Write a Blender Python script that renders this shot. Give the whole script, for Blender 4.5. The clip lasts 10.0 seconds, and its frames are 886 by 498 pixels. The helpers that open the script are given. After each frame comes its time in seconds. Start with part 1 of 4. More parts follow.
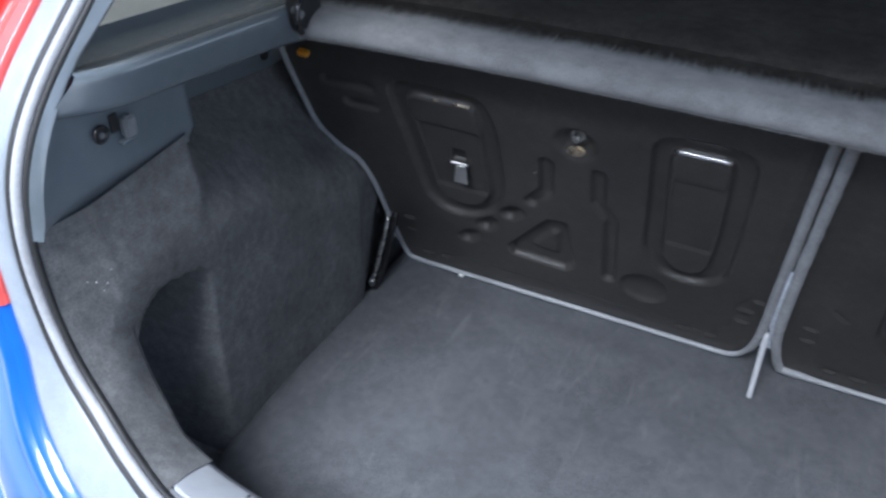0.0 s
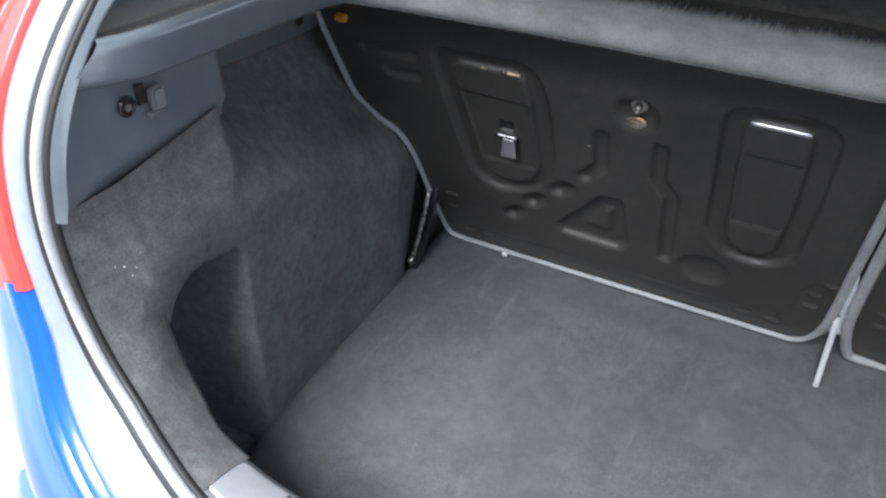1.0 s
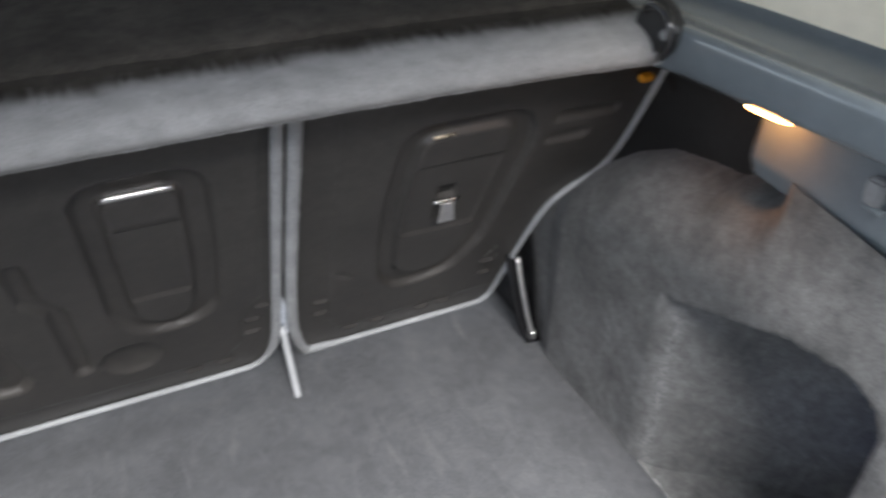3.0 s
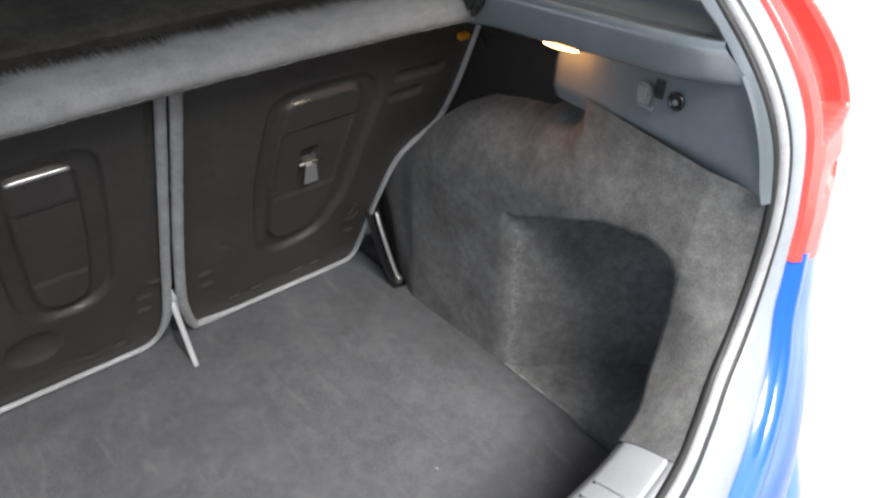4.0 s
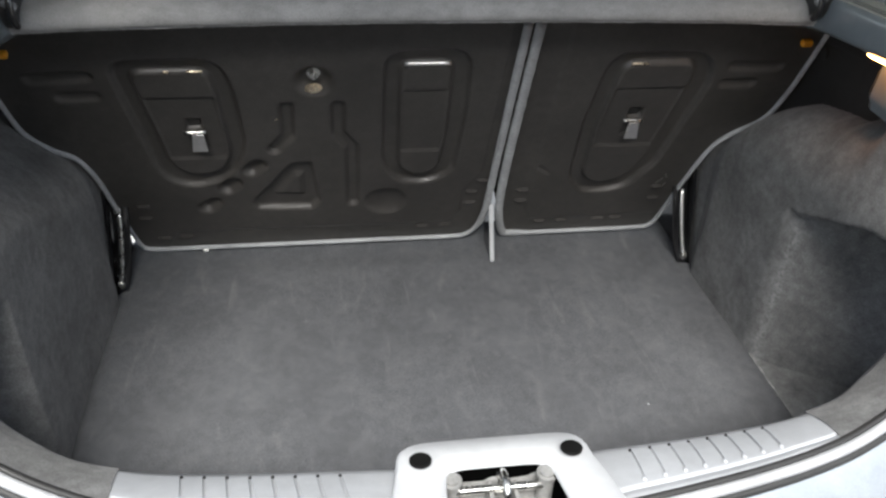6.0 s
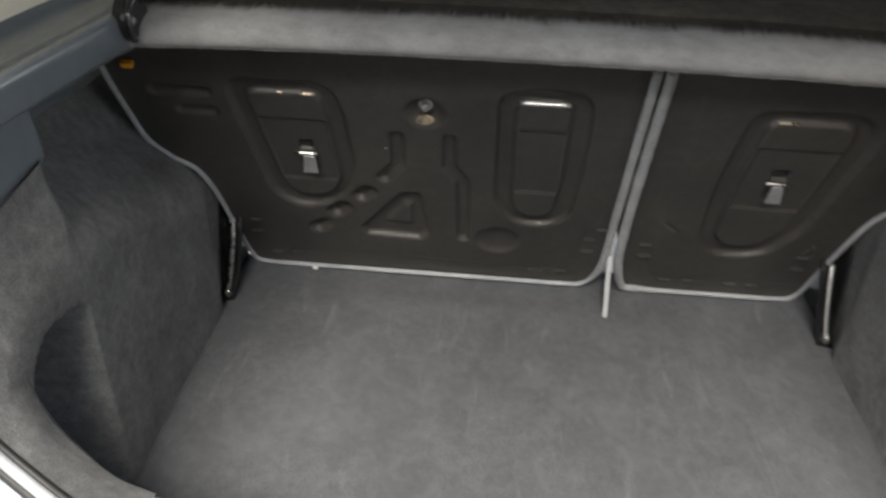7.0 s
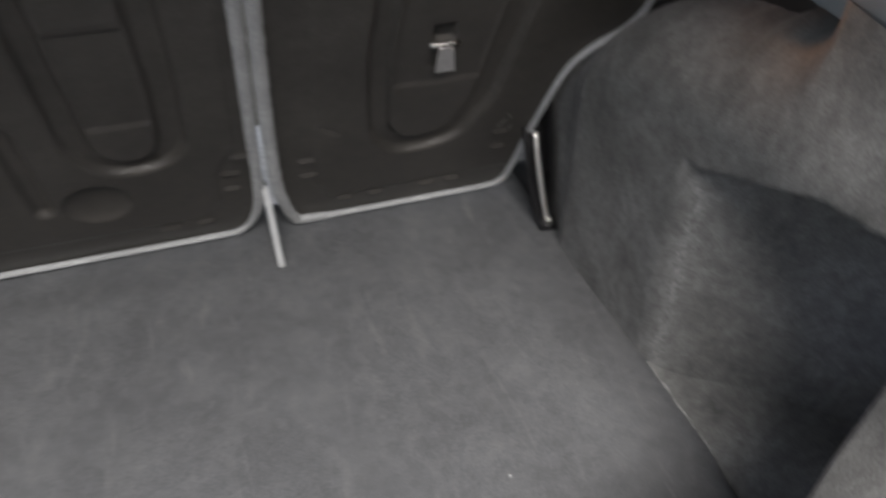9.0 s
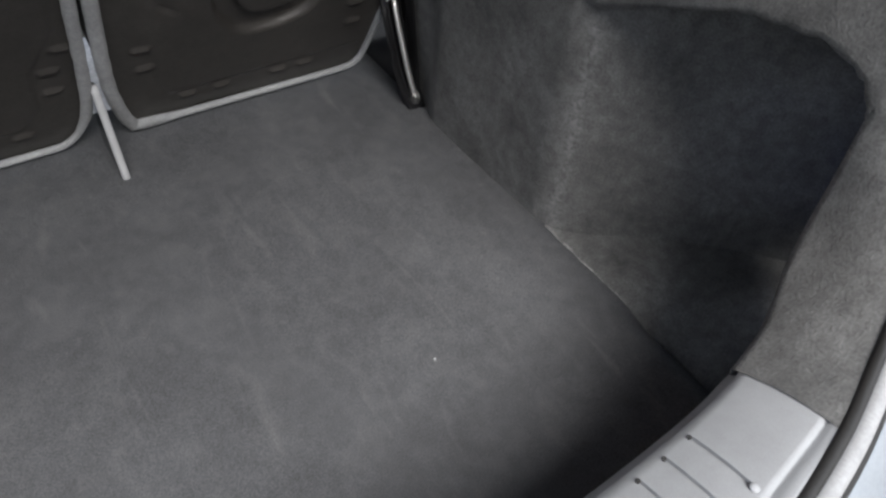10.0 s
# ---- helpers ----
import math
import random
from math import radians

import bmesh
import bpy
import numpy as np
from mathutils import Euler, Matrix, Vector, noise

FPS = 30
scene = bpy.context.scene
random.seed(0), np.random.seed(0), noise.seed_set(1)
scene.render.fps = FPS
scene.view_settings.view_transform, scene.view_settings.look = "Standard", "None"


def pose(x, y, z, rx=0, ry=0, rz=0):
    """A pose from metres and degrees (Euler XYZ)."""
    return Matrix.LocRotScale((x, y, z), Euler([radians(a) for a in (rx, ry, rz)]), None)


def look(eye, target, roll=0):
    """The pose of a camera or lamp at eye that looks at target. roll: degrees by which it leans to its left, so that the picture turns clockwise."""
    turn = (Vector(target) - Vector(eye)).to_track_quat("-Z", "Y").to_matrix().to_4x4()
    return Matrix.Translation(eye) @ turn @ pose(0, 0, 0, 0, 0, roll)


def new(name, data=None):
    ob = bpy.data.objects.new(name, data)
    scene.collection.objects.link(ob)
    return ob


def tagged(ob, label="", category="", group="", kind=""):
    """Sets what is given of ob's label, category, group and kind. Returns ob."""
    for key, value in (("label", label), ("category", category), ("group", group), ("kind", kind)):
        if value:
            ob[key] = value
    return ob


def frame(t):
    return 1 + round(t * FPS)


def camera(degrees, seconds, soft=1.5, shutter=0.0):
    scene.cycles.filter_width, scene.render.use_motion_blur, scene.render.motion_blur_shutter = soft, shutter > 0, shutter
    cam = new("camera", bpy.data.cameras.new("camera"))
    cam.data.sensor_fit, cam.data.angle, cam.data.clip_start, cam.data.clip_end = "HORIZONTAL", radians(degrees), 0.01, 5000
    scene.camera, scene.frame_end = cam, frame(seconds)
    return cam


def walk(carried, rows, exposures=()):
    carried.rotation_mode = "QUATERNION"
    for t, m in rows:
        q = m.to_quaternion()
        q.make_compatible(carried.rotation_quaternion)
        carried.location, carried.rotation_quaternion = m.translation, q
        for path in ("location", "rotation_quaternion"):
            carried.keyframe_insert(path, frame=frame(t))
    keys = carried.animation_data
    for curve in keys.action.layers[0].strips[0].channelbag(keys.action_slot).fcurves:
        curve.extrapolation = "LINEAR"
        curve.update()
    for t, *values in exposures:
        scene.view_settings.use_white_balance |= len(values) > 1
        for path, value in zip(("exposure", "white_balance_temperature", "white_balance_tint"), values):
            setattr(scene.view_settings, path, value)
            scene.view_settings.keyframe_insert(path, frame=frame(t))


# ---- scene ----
cam = camera(58.1, 10.0, soft=2.5, shutter=0.25)
PATH = [
    (0, (0.061, -1.056, 0.843), (-0.603, 0.448, -0.297), 2.5),
    (0.3, (0.049, -1.043, 0.83), (-0.72, 0.403, -0.318), 2.0),
    (0.5, (0.049, -1.037, 0.825), (-0.751, 0.393, -0.323), 0.9),
    (1, (0.014, -1.011, 0.812), (-0.693, 0.425, -0.388), 1.2),
    (1.2, (-0.017, -1.006, 0.813), (-0.645, 0.467, -0.385), -0.1),
    (1.5, (-0.057, -1.0, 0.811), (-0.486, 0.57, -0.351), -2.4),
    (1.8, (-0.069, -0.989, 0.814), (-0.336, 0.627, -0.333), -2.8),
    (2, (-0.091, -0.968, 0.807), (-0.234, 0.668, -0.334), -1.8),
    (2.2, (-0.086, -0.931, 0.8), (-0.132, 0.718, -0.332), -2.3),
    (2.5, (-0.06, -0.866, 0.79), (0.11, 0.775, -0.34), -3.0),
    (2.7, (-0.028, -0.842, 0.791), (0.325, 0.755, -0.36), -1.8),
    (3, (-0.009, -0.843, 0.798), (0.68, 0.622, -0.376), 1.0),
    (3.2, (-0.023, -0.886, 0.796), (0.883, 0.497, -0.33), -0.2),
    (4.3, (-0.135, -0.973, 0.822), (0.897, 0.282, -0.344), 0.7),
    (4.5, (-0.101, -0.983, 0.81), (0.76, 0.383, -0.369), 1.6),
    (5, (-0.091, -1.048, 0.812), (0.394, 0.46, -0.41), 1.6),
    (5.2, (-0.102, -1.094, 0.807), (0.307, 0.447, -0.401), 2.1),
    (5.5, (-0.134, -1.164, 0.821), (0.218, 0.416, -0.353), 2.8),
    (5.7, (-0.144, -1.205, 0.826), (0.166, 0.399, -0.327), 2.8),
    (6.8, (-0.089, -1.181, 0.835), (-0.038, 0.462, -0.305), 1.8),
    (7, (-0.056, -1.13, 0.829), (-0.178, 0.519, -0.295), 1.8),
    (7.5, (0.017, -1.069, 0.825), (-0.433, 0.526, -0.295), 1.4),
    (7.8, (0.035, -1.058, 0.817), (-0.473, 0.502, -0.327), -0.8),
    (8, (0.052, -1.046, 0.814), (-0.459, 0.503, -0.344), -2.2),
    (8.2, (0.064, -1.027, 0.799), (-0.325, 0.529, -0.396), -1.9),
    (8.5, (0.123, -0.984, 0.755), (-0.08, 0.582, -0.474), -1.6),
    (8.7, (0.111, -0.923, 0.722), (0.144, 0.636, -0.53), -1.3),
    (9, (0.091, -0.84, 0.665), (0.578, 0.597, -0.638), 0.9),
    (9.2, (0.06, -0.819, 0.621), (0.796, 0.444, -0.745), 3.5),
    (9.3, (0.061, -0.828, 0.606), (0.817, 0.355, -0.818), 3.0),
    (9.5, (0.038, -0.811, 0.587), (0.841, 0.266, -0.895), 3.8),
    (10, (0.031, -0.787, 0.585), (0.882, 0.325, -0.843), 6.1),
]
EXPOSURES = [(0.0, 1.88, 5560, 10), (0.5, 2.21, 6060, 9), (1.2, 2.14, 6110, 9), (1.5, 2.09, 6160, 10), (2.2, 2.14, 6310, 10), (2.5, 2.09, 6410, 10), (3.0, 2.38, 6410, 10), (3.2, 2.52, 6410, 9), (4.5, 1.84, 6710, 10), (5.0, 1.76, 6500, 9), (5.6, 1.97, 6500, 8), (7.0, 1.94, 6990, 9), (7.5, 2.11, 7010, 10), (8.5, 1.94, 6860, 10), (9.0, 1.79, 6760, 10), (9.5, 1.79, 6760, 11), (9.8, 1.44, 6640, 10), (9.9, 1.45, 6600, 10), (10.0, 1.49, 6560, 10)]
walk(cam, [(t, look(eye, target, roll)) for t, eye, target, roll in PATH], EXPOSURES)

# ---- sky and sun ----
world = bpy.data.worlds.new("overcast_sky")
scene.world = world
world.use_nodes = True
wn = world.node_tree.nodes
sky = wn.new("ShaderNodeTexSky")
sky.sky_type = "NISHITA"
sky.sun_disc = False
sky.sun_elevation = radians(55)
sky.sun_rotation = radians(191)
sky.dust_density = 1.5
sky.air_density = 1.0
wn["Background"].inputs["Strength"].default_value = 0.12
pale = wn.new("ShaderNodeHueSaturation")
pale.inputs["Saturation"].default_value = 0.45
world.node_tree.links.new(sky.outputs["Color"], pale.inputs["Color"])
world.node_tree.links.new(pale.outputs["Color"], wn["Background"].inputs["Color"])
sun = new("sun", bpy.data.lights.new("sun", "SUN"))
sun.data.energy = 2.3
sun.data.angle = radians(35)
sun.data.color = (1.0, 0.98, 0.95)
sun.matrix_world = look((-0.3, -2.0, 2.9), (0, 0, 0))


# ---- materials ----
def shader(name, color, rough=0.6, metal=0.0, coat=0.0, spec=0.5):
    m = bpy.data.materials.new(name)
    m.use_nodes = True
    b = m.node_tree.nodes["Principled BSDF"]
    b.inputs["Base Color"].default_value = (*color, 1)
    b.inputs["Roughness"].default_value = rough
    b.inputs["Metallic"].default_value = metal
    b.inputs["Coat Weight"].default_value = coat
    b.inputs["Specular IOR Level"].default_value = spec
    return m


def grain(m, scale=400.0, amount=0.35, big=6.0, big_amount=0.25, bump=0.3, dist=0.001, rough_amount=0.1, stretch=(1, 1, 1)):
    """Fine and large colour variation, roughness variation and relief, in object metres."""
    t = m.node_tree
    n, l = t.nodes, t.links
    b = n["Principled BSDF"]
    base = tuple(b.inputs["Base Color"].default_value)
    rough = b.inputs["Roughness"].default_value
    co = n.new("ShaderNodeTexCoord")
    mp = n.new("ShaderNodeMapping")
    mp.inputs["Scale"].default_value = stretch
    l.new(co.outputs["Object"], mp.inputs["Vector"])
    fine = n.new("ShaderNodeTexNoise")
    fine.inputs["Scale"].default_value = scale
    fine.inputs["Detail"].default_value = 3
    l.new(mp.outputs["Vector"], fine.inputs["Vector"])
    large = n.new("ShaderNodeTexNoise")
    large.inputs["Scale"].default_value = big
    large.inputs["Detail"].default_value = 5
    large.inputs["Roughness"].default_value = 0.6
    l.new(co.outputs["Object"], large.inputs["Vector"])
    r1 = n.new("ShaderNodeMapRange")
    r1.inputs["From Min"].default_value, r1.inputs["From Max"].default_value = 0.3, 0.7
    r1.inputs["To Min"].default_value, r1.inputs["To Max"].default_value = 1 - amount, 1 + amount
    l.new(fine.outputs["Fac"], r1.inputs["Value"])
    r2 = n.new("ShaderNodeMapRange")
    r2.inputs["From Min"].default_value, r2.inputs["From Max"].default_value = 0.3, 0.7
    r2.inputs["To Min"].default_value, r2.inputs["To Max"].default_value = 1 - big_amount, 1 + big_amount
    l.new(large.outputs["Fac"], r2.inputs["Value"])
    mid = n.new("ShaderNodeTexNoise")
    mid.inputs["Scale"].default_value = big * 7
    mid.inputs["Detail"].default_value = 4
    l.new(mp.outputs["Vector"], mid.inputs["Vector"])
    r3 = n.new("ShaderNodeMapRange")
    r3.inputs["From Min"].default_value, r3.inputs["From Max"].default_value = 0.3, 0.7
    r3.inputs["To Min"].default_value, r3.inputs["To Max"].default_value = 1 - 0.6 * big_amount, 1 + 0.6 * big_amount
    l.new(mid.outputs["Fac"], r3.inputs["Value"])
    mul3 = n.new("ShaderNodeMath")
    mul3.operation = "MULTIPLY"
    l.new(r3.outputs["Result"], mul3.inputs[0])
    l.new(r2.outputs["Result"], mul3.inputs[1])
    mul = n.new("ShaderNodeMath")
    mul.operation = "MULTIPLY"
    l.new(r1.outputs["Result"], mul.inputs[0])
    l.new(mul3.outputs["Value"], mul.inputs[1])
    vs = n.new("ShaderNodeVectorMath")
    vs.operation = "SCALE"
    vs.inputs[0].default_value = base[:3]
    l.new(mul.outputs["Value"], vs.inputs["Scale"])
    l.new(vs.outputs["Vector"], b.inputs["Base Color"])
    rr = n.new("ShaderNodeMapRange")
    rr.inputs["From Min"].default_value, rr.inputs["From Max"].default_value = 0.3, 0.7
    rr.inputs["To Min"].default_value, rr.inputs["To Max"].default_value = max(0.03, rough - rough_amount), min(1, rough + rough_amount)
    l.new(large.outputs["Fac"], rr.inputs["Value"])
    l.new(rr.outputs["Result"], b.inputs["Roughness"])
    bp = n.new("ShaderNodeBump")
    bp.inputs["Strength"].default_value = bump
    bp.inputs["Distance"].default_value = dist
    l.new(fine.outputs["Fac"], bp.inputs["Height"])
    l.new(bp.outputs["Normal"], b.inputs["Normal"])
    return m


FLOOR = grain(shader("floor_carpet", (0.0875, 0.0900, 0.0965), 0.95, spec=0.2), 900, 0.33, 9, 0.13, 0.5, 0.001)


def add_scuffs(m, amount, layers):
    """Pale rubbed streaks; layers: turn, stretch, threshold."""
    t = m.node_tree
    co = t.nodes.new("ShaderNodeTexCoord")
    scuff = None
    for turn, stretch, limit in layers:
        mp = t.nodes.new("ShaderNodeMapping")
        mp.inputs["Rotation"].default_value = turn
        mp.inputs["Scale"].default_value = stretch
        t.links.new(co.outputs["Object"], mp.inputs["Vector"])
        ns = t.nodes.new("ShaderNodeTexNoise")
        ns.inputs["Scale"].default_value = 1.0
        ns.inputs["Detail"].default_value = 4
        ns.inputs["Distortion"].default_value = 0.8
        t.links.new(mp.outputs["Vector"], ns.inputs["Vector"])
        mr = t.nodes.new("ShaderNodeMapRange")
        mr.inputs["From Min"].default_value, mr.inputs["From Max"].default_value = limit, limit + 0.2
        mr.inputs["To Min"].default_value, mr.inputs["To Max"].default_value = 0.0, amount
        t.links.new(ns.outputs["Fac"], mr.inputs["Value"])
        if scuff is None:
            scuff = mr.outputs["Result"]
        else:
            ad = t.nodes.new("ShaderNodeMath")
            t.links.new(scuff, ad.inputs[0])
            t.links.new(mr.outputs["Result"], ad.inputs[1])
            scuff = ad.outputs["Value"]
    bsdf = t.nodes["Principled BSDF"]
    old = bsdf.inputs["Base Color"].links[0].from_socket
    va = t.nodes.new("ShaderNodeVectorMath")
    t.links.new(old, va.inputs[0])
    t.links.new(scuff, va.inputs[1])
    t.links.new(va.outputs["Vector"], bsdf.inputs["Base Color"])


add_scuffs(FLOOR, 0.038, (((0, 0, 0.5), (34, 6, 1), 0.63), ((0, 0, 2.2), (42, 8, 1), 0.65), ((0, 0, 1.3), (30, 7, 1), 0.66), ((0, 0, 0.2), (90, 70, 1), 0.66), ((0, 0, 0.4), (420, 260, 1), 0.70)))


def rub_ridge(m, y, top, amount):
    """Pale rubbed fibres along the upright ridge of the right niche."""
    t = m.node_tree

    def calc(kind, a, b):
        n = t.nodes.new("ShaderNodeMath")
        n.operation = kind
        for i, v in enumerate((a, b)):
            if isinstance(v, (int, float)):
                n.inputs[i].default_value = v
            else:
                t.links.new(v, n.inputs[i])
        return n.outputs["Value"]
    co = t.nodes.new("ShaderNodeTexCoord")
    sp = t.nodes.new("ShaderNodeSeparateXYZ")
    t.links.new(co.outputs["Object"], sp.inputs["Vector"])
    ns = t.nodes.new("ShaderNodeTexNoise")
    ns.inputs["Scale"].default_value, ns.inputs["Detail"].default_value = 210, 6
    t.links.new(co.outputs["Object"], ns.inputs["Vector"])
    far = calc("ABSOLUTE", calc("ADD", sp.outputs["Y"], -y), 0)
    band = calc("MAXIMUM", calc("SUBTRACT", 1.0, calc("DIVIDE", far, 0.012)), 0.0)
    spot = calc("MAXIMUM", calc("MULTIPLY", calc("SUBTRACT", ns.outputs["Fac"], 0.36), 3.5), 0.0)
    side = calc("MULTIPLY", calc("GREATER_THAN", sp.outputs["X"], 0.0), calc("LESS_THAN", sp.outputs["Z"], top))
    out = calc("MULTIPLY", calc("MULTIPLY", calc("MULTIPLY", band, spot), side), amount)
    bsdf = t.nodes["Principled BSDF"]
    old = bsdf.inputs["Base Color"].links[0].from_socket
    va = t.nodes.new("ShaderNodeVectorMath")
    t.links.new(old, va.inputs[0])
    t.links.new(out, va.inputs[1])
    t.links.new(va.outputs["Vector"], bsdf.inputs["Base Color"])


add_scuffs(FLOOR, 0.012, (((0, 0, 0.7), (30, 22, 1), 0.45), ((0, 0, 1.9), (260, 210, 1), 0.57)))
FELT = grain(shader("wall_felt", (0.126, 0.1265, 0.1265), 0.95, spec=0.2), 480, 0.22, 12, 0.30, 0.5, 0.0014)
add_scuffs(FELT, 0.07, (((0, 0.3, 0), (12, 40, 9), 0.66), ((0.9, 0, 0), (12, 45, 12), 0.67), ((0.4, 0.2, 0), (260, 260, 260), 0.71)))
rub_ridge(FELT, -0.357, 0.235, 0.085)
STEEL = grain(shader("black_painted_steel", (0.049, 0.046, 0.043), 0.4, spec=0.5), 300, 0.12, 9, 0.2, 0.06, 0.0005, 0.07)
BINDING = grain(shader("grey_binding", (0.32, 0.33, 0.34), 0.8, spec=0.3), 900, 0.2, 25, 0.15, 0.3, 0.0006)
TRIM = grain(shader("grey_plastic_trim", (0.130, 0.152, 0.169), 0.24, coat=0.7, spec=0.7), 1500, 0.1, 8, 0.06, 0.25, 0.0003, 0.03)
TRIM.node_tree.nodes["Principled BSDF"].inputs["Coat Roughness"].default_value = 0.08
SILL = grain(shader("light_grey_plastic", (0.335, 0.347, 0.365), 0.5), 1500, 0.08, 10, 0.08, 0.25, 0.0003)
COVER = grain(shader("pale_grey_plastic", (0.44, 0.45, 0.465), 0.5), 1500, 0.06, 10, 0.06, 0.2, 0.0003)
WHITE = grain(shader("white_plastic", (0.8, 0.8, 0.78), 0.5), 900, 0.05, 40, 0.06, 0.1, 0.0002)
RUBBER = grain(shader("black_rubber", (0.02, 0.02, 0.02), 0.6), 600, 0.15, 10, 0.15, 0.2, 0.0004)
SEALGREY = grain(shader("grey_seal_lip", (0.34, 0.347, 0.36), 0.5), 500, 0.1, 14, 0.12, 0.1, 0.0003)
FLANGE = grain(shader("pale_flange", (0.26, 0.29, 0.325), 0.4), 500, 0.06, 8, 0.1, 0.06, 0.0003)
BLUE = grain(shader("blue_car_paint", (0.014, 0.10, 0.52), 0.3, coat=1.0), 900, 0.08, 5, 0.06, 0.02, 0.0002, 0.03)
RED = grain(shader("red_lamp_lens", (0.68, 0.075, 0.065), 0.3, coat=0.4), 120, 0.05, 9, 0.12, 0.04, 0.0004, 0.03)
SHELFGREY = grain(shader("grey_shelf_felt", (0.245, 0.244, 0.245), 0.95, spec=0.2), 1300, 0.22, 14, 0.16, 0.5, 0.0008, stretch=(0.5, 1, 1))
SHELFDARK = grain(shader("black_shelf_felt", (0.054, 0.050, 0.044), 0.95, spec=0.1), 900, 0.4, 9, 0.3, 0.6, 0.0013)
WELT = grain(shader("pale_felt_welt", (0.3, 0.3, 0.3), 0.9, spec=0.2), 1500, 0.4, 60, 0.3, 0.5, 0.0008)
LITFOLD = grain(shader("lit_felt_fold", (0.2, 0.2, 0.2), 0.95, spec=0.2), 700, 0.4, 60, 0.5, 0.5, 0.0008)
METAL = grain(shader("bright_zinc_steel", (0.62, 0.62, 0.6), 0.28, 1.0), 400, 0.12, 60, 0.2, 0.1, 0.0003, 0.1)
POLISH = grain(shader("polished_steel_and_highlight", (0.93, 0.92, 0.91), 0.4, 1.0), 400, 0.05, 60, 0.08, 0.05, 0.0002, 0.05)
GLOSSBLACK = grain(shader("gloss_black_steel", (0.012, 0.012, 0.013), 0.16, coat=0.5), 400, 0.1, 20, 0.2, 0.08, 0.0004, 0.08)
WHITEMETAL = grain(shader("pale_painted_steel", (0.27, 0.27, 0.265), 0.4, 0.3), 500, 0.1, 40, 0.2, 0.1, 0.0003)
DARK = grain(shader("dark_plastic_and_shade", (0.018, 0.018, 0.018), 0.55), 800, 0.15, 15, 0.2, 0.2, 0.0004)
CAP = grain(shader("black_screw_cap", (0.006, 0.006, 0.006), 0.4, spec=0.25), 700, 0.1, 40, 0.15, 0.1, 0.0003)
YELLOW = grain(shader("amber_plastic_tab", (0.62, 0.27, 0.02), 0.45), 500, 0.1, 50, 0.2, 0.1, 0.0003)
CREAM = grain(shader("cream_pillar_trim", (0.8, 0.75, 0.62), 0.6), 1200, 0.06, 6, 0.08, 0.2, 0.0003)
HEADLINER = grain(shader("headliner_cloth", (0.12, 0.115, 0.105), 0.9), 600, 0.15, 5, 0.12, 0.3, 0.0008)
CONCRETE = grain(shader("pale_concrete", (0.48, 0.475, 0.465), 0.9), 90, 0.2, 0.8, 0.2, 0.4, 0.004)
BLOCKER = grain(shader("dark_light_block", (0.12, 0.105, 0.09), 0.9), 60, 0.25, 1.2, 0.25, 0.4, 0.003)
RUST = grain(shader("worn_zinc_patch", (0.70, 0.60, 0.45), 0.3, 0.9), 500, 0.35, 90, 0.4, 0.2, 0.0004)
HOOKGREY = grain(shader("grey_hook_plastic", (0.18, 0.187, 0.195), 0.5), 900, 0.1, 40, 0.15, 0.2, 0.0003)
for m, amount in ((SHELFGREY, 0.08), (WELT, 0.4), (BINDING, 0.1), (FELT, 0.1)):
    m.node_tree.nodes["Principled BSDF"].inputs["Sheen Weight"].default_value = amount
    m.node_tree.nodes["Principled BSDF"].inputs["Sheen Roughness"].default_value = 0.4
# near-black that puts the latch recess's shade into its colour
RECESS_SHADE = shader("recess_shade_black", (0.002, 0.002, 0.002), 1.0, spec=0.0)
LAMP = shader("warm_lamp_lens", (1.0, 0.75, 0.5), 0.4)
LAMP.node_tree.nodes["Principled BSDF"].inputs["Emission Color"].default_value = (1.0, 0.40, 0.10, 1)
LAMP.node_tree.nodes["Principled BSDF"].inputs["Emission Strength"].default_value = 17.0


# ---- building helpers ----
def place_mesh(name, verts, faces, mat, parent=None, label="", smooth=True, weld=0.0):
    me = bpy.data.meshes.new(name)
    me.from_pydata([tuple(map(float, v)) for v in verts], [], faces)
    me.validate()
    bm = bmesh.new()
    bm.from_mesh(me)
    if weld:
        bmesh.ops.remove_doubles(bm, verts=bm.verts, dist=weld)
    bmesh.ops.recalc_face_normals(bm, faces=bm.faces)
    bm.to_mesh(me)
    bm.free()
    me.materials.append(mat)
    if smooth:
        me.polygons.foreach_set("use_smooth", [True] * len(me.polygons))
    ob = new(name, me)
    ob.parent = parent
    if label:
        tagged(ob, label)
    return ob


def part(name, bm, mat, parent=None, label="", smooth=False):
    bmesh.ops.recalc_face_normals(bm, faces=bm.faces)
    me = bpy.data.meshes.new(name)
    bm.to_mesh(me)
    bm.free()
    me.materials.append(mat)
    if smooth:
        me.polygons.foreach_set("use_smooth", [True] * len(me.polygons))
    ob = new(name, me)
    ob.parent = parent
    if label:
        tagged(ob, label)
    return ob


def thing(name, label, category, group="", kind="", at=(0, 0, 0)):
    ob = new(name)
    ob.empty_display_size = 0.05
    ob.location = at
    return tagged(ob, label, category, group, kind)


def grid_faces(rows, cols, keep=None, wrap=False, start=0):
    out = []
    for r in range(rows - 1):
        for c in range(cols if wrap else cols - 1):
            if keep is None or keep[r, c]:
                d = (c + 1) % cols
                out.append((start + r * cols + c, start + r * cols + d, start + (r + 1) * cols + d, start + (r + 1) * cols + c))
    return out


def smooth01(x):
    x = np.clip(x, 0, 1)
    return x * x * (3 - 2 * x)


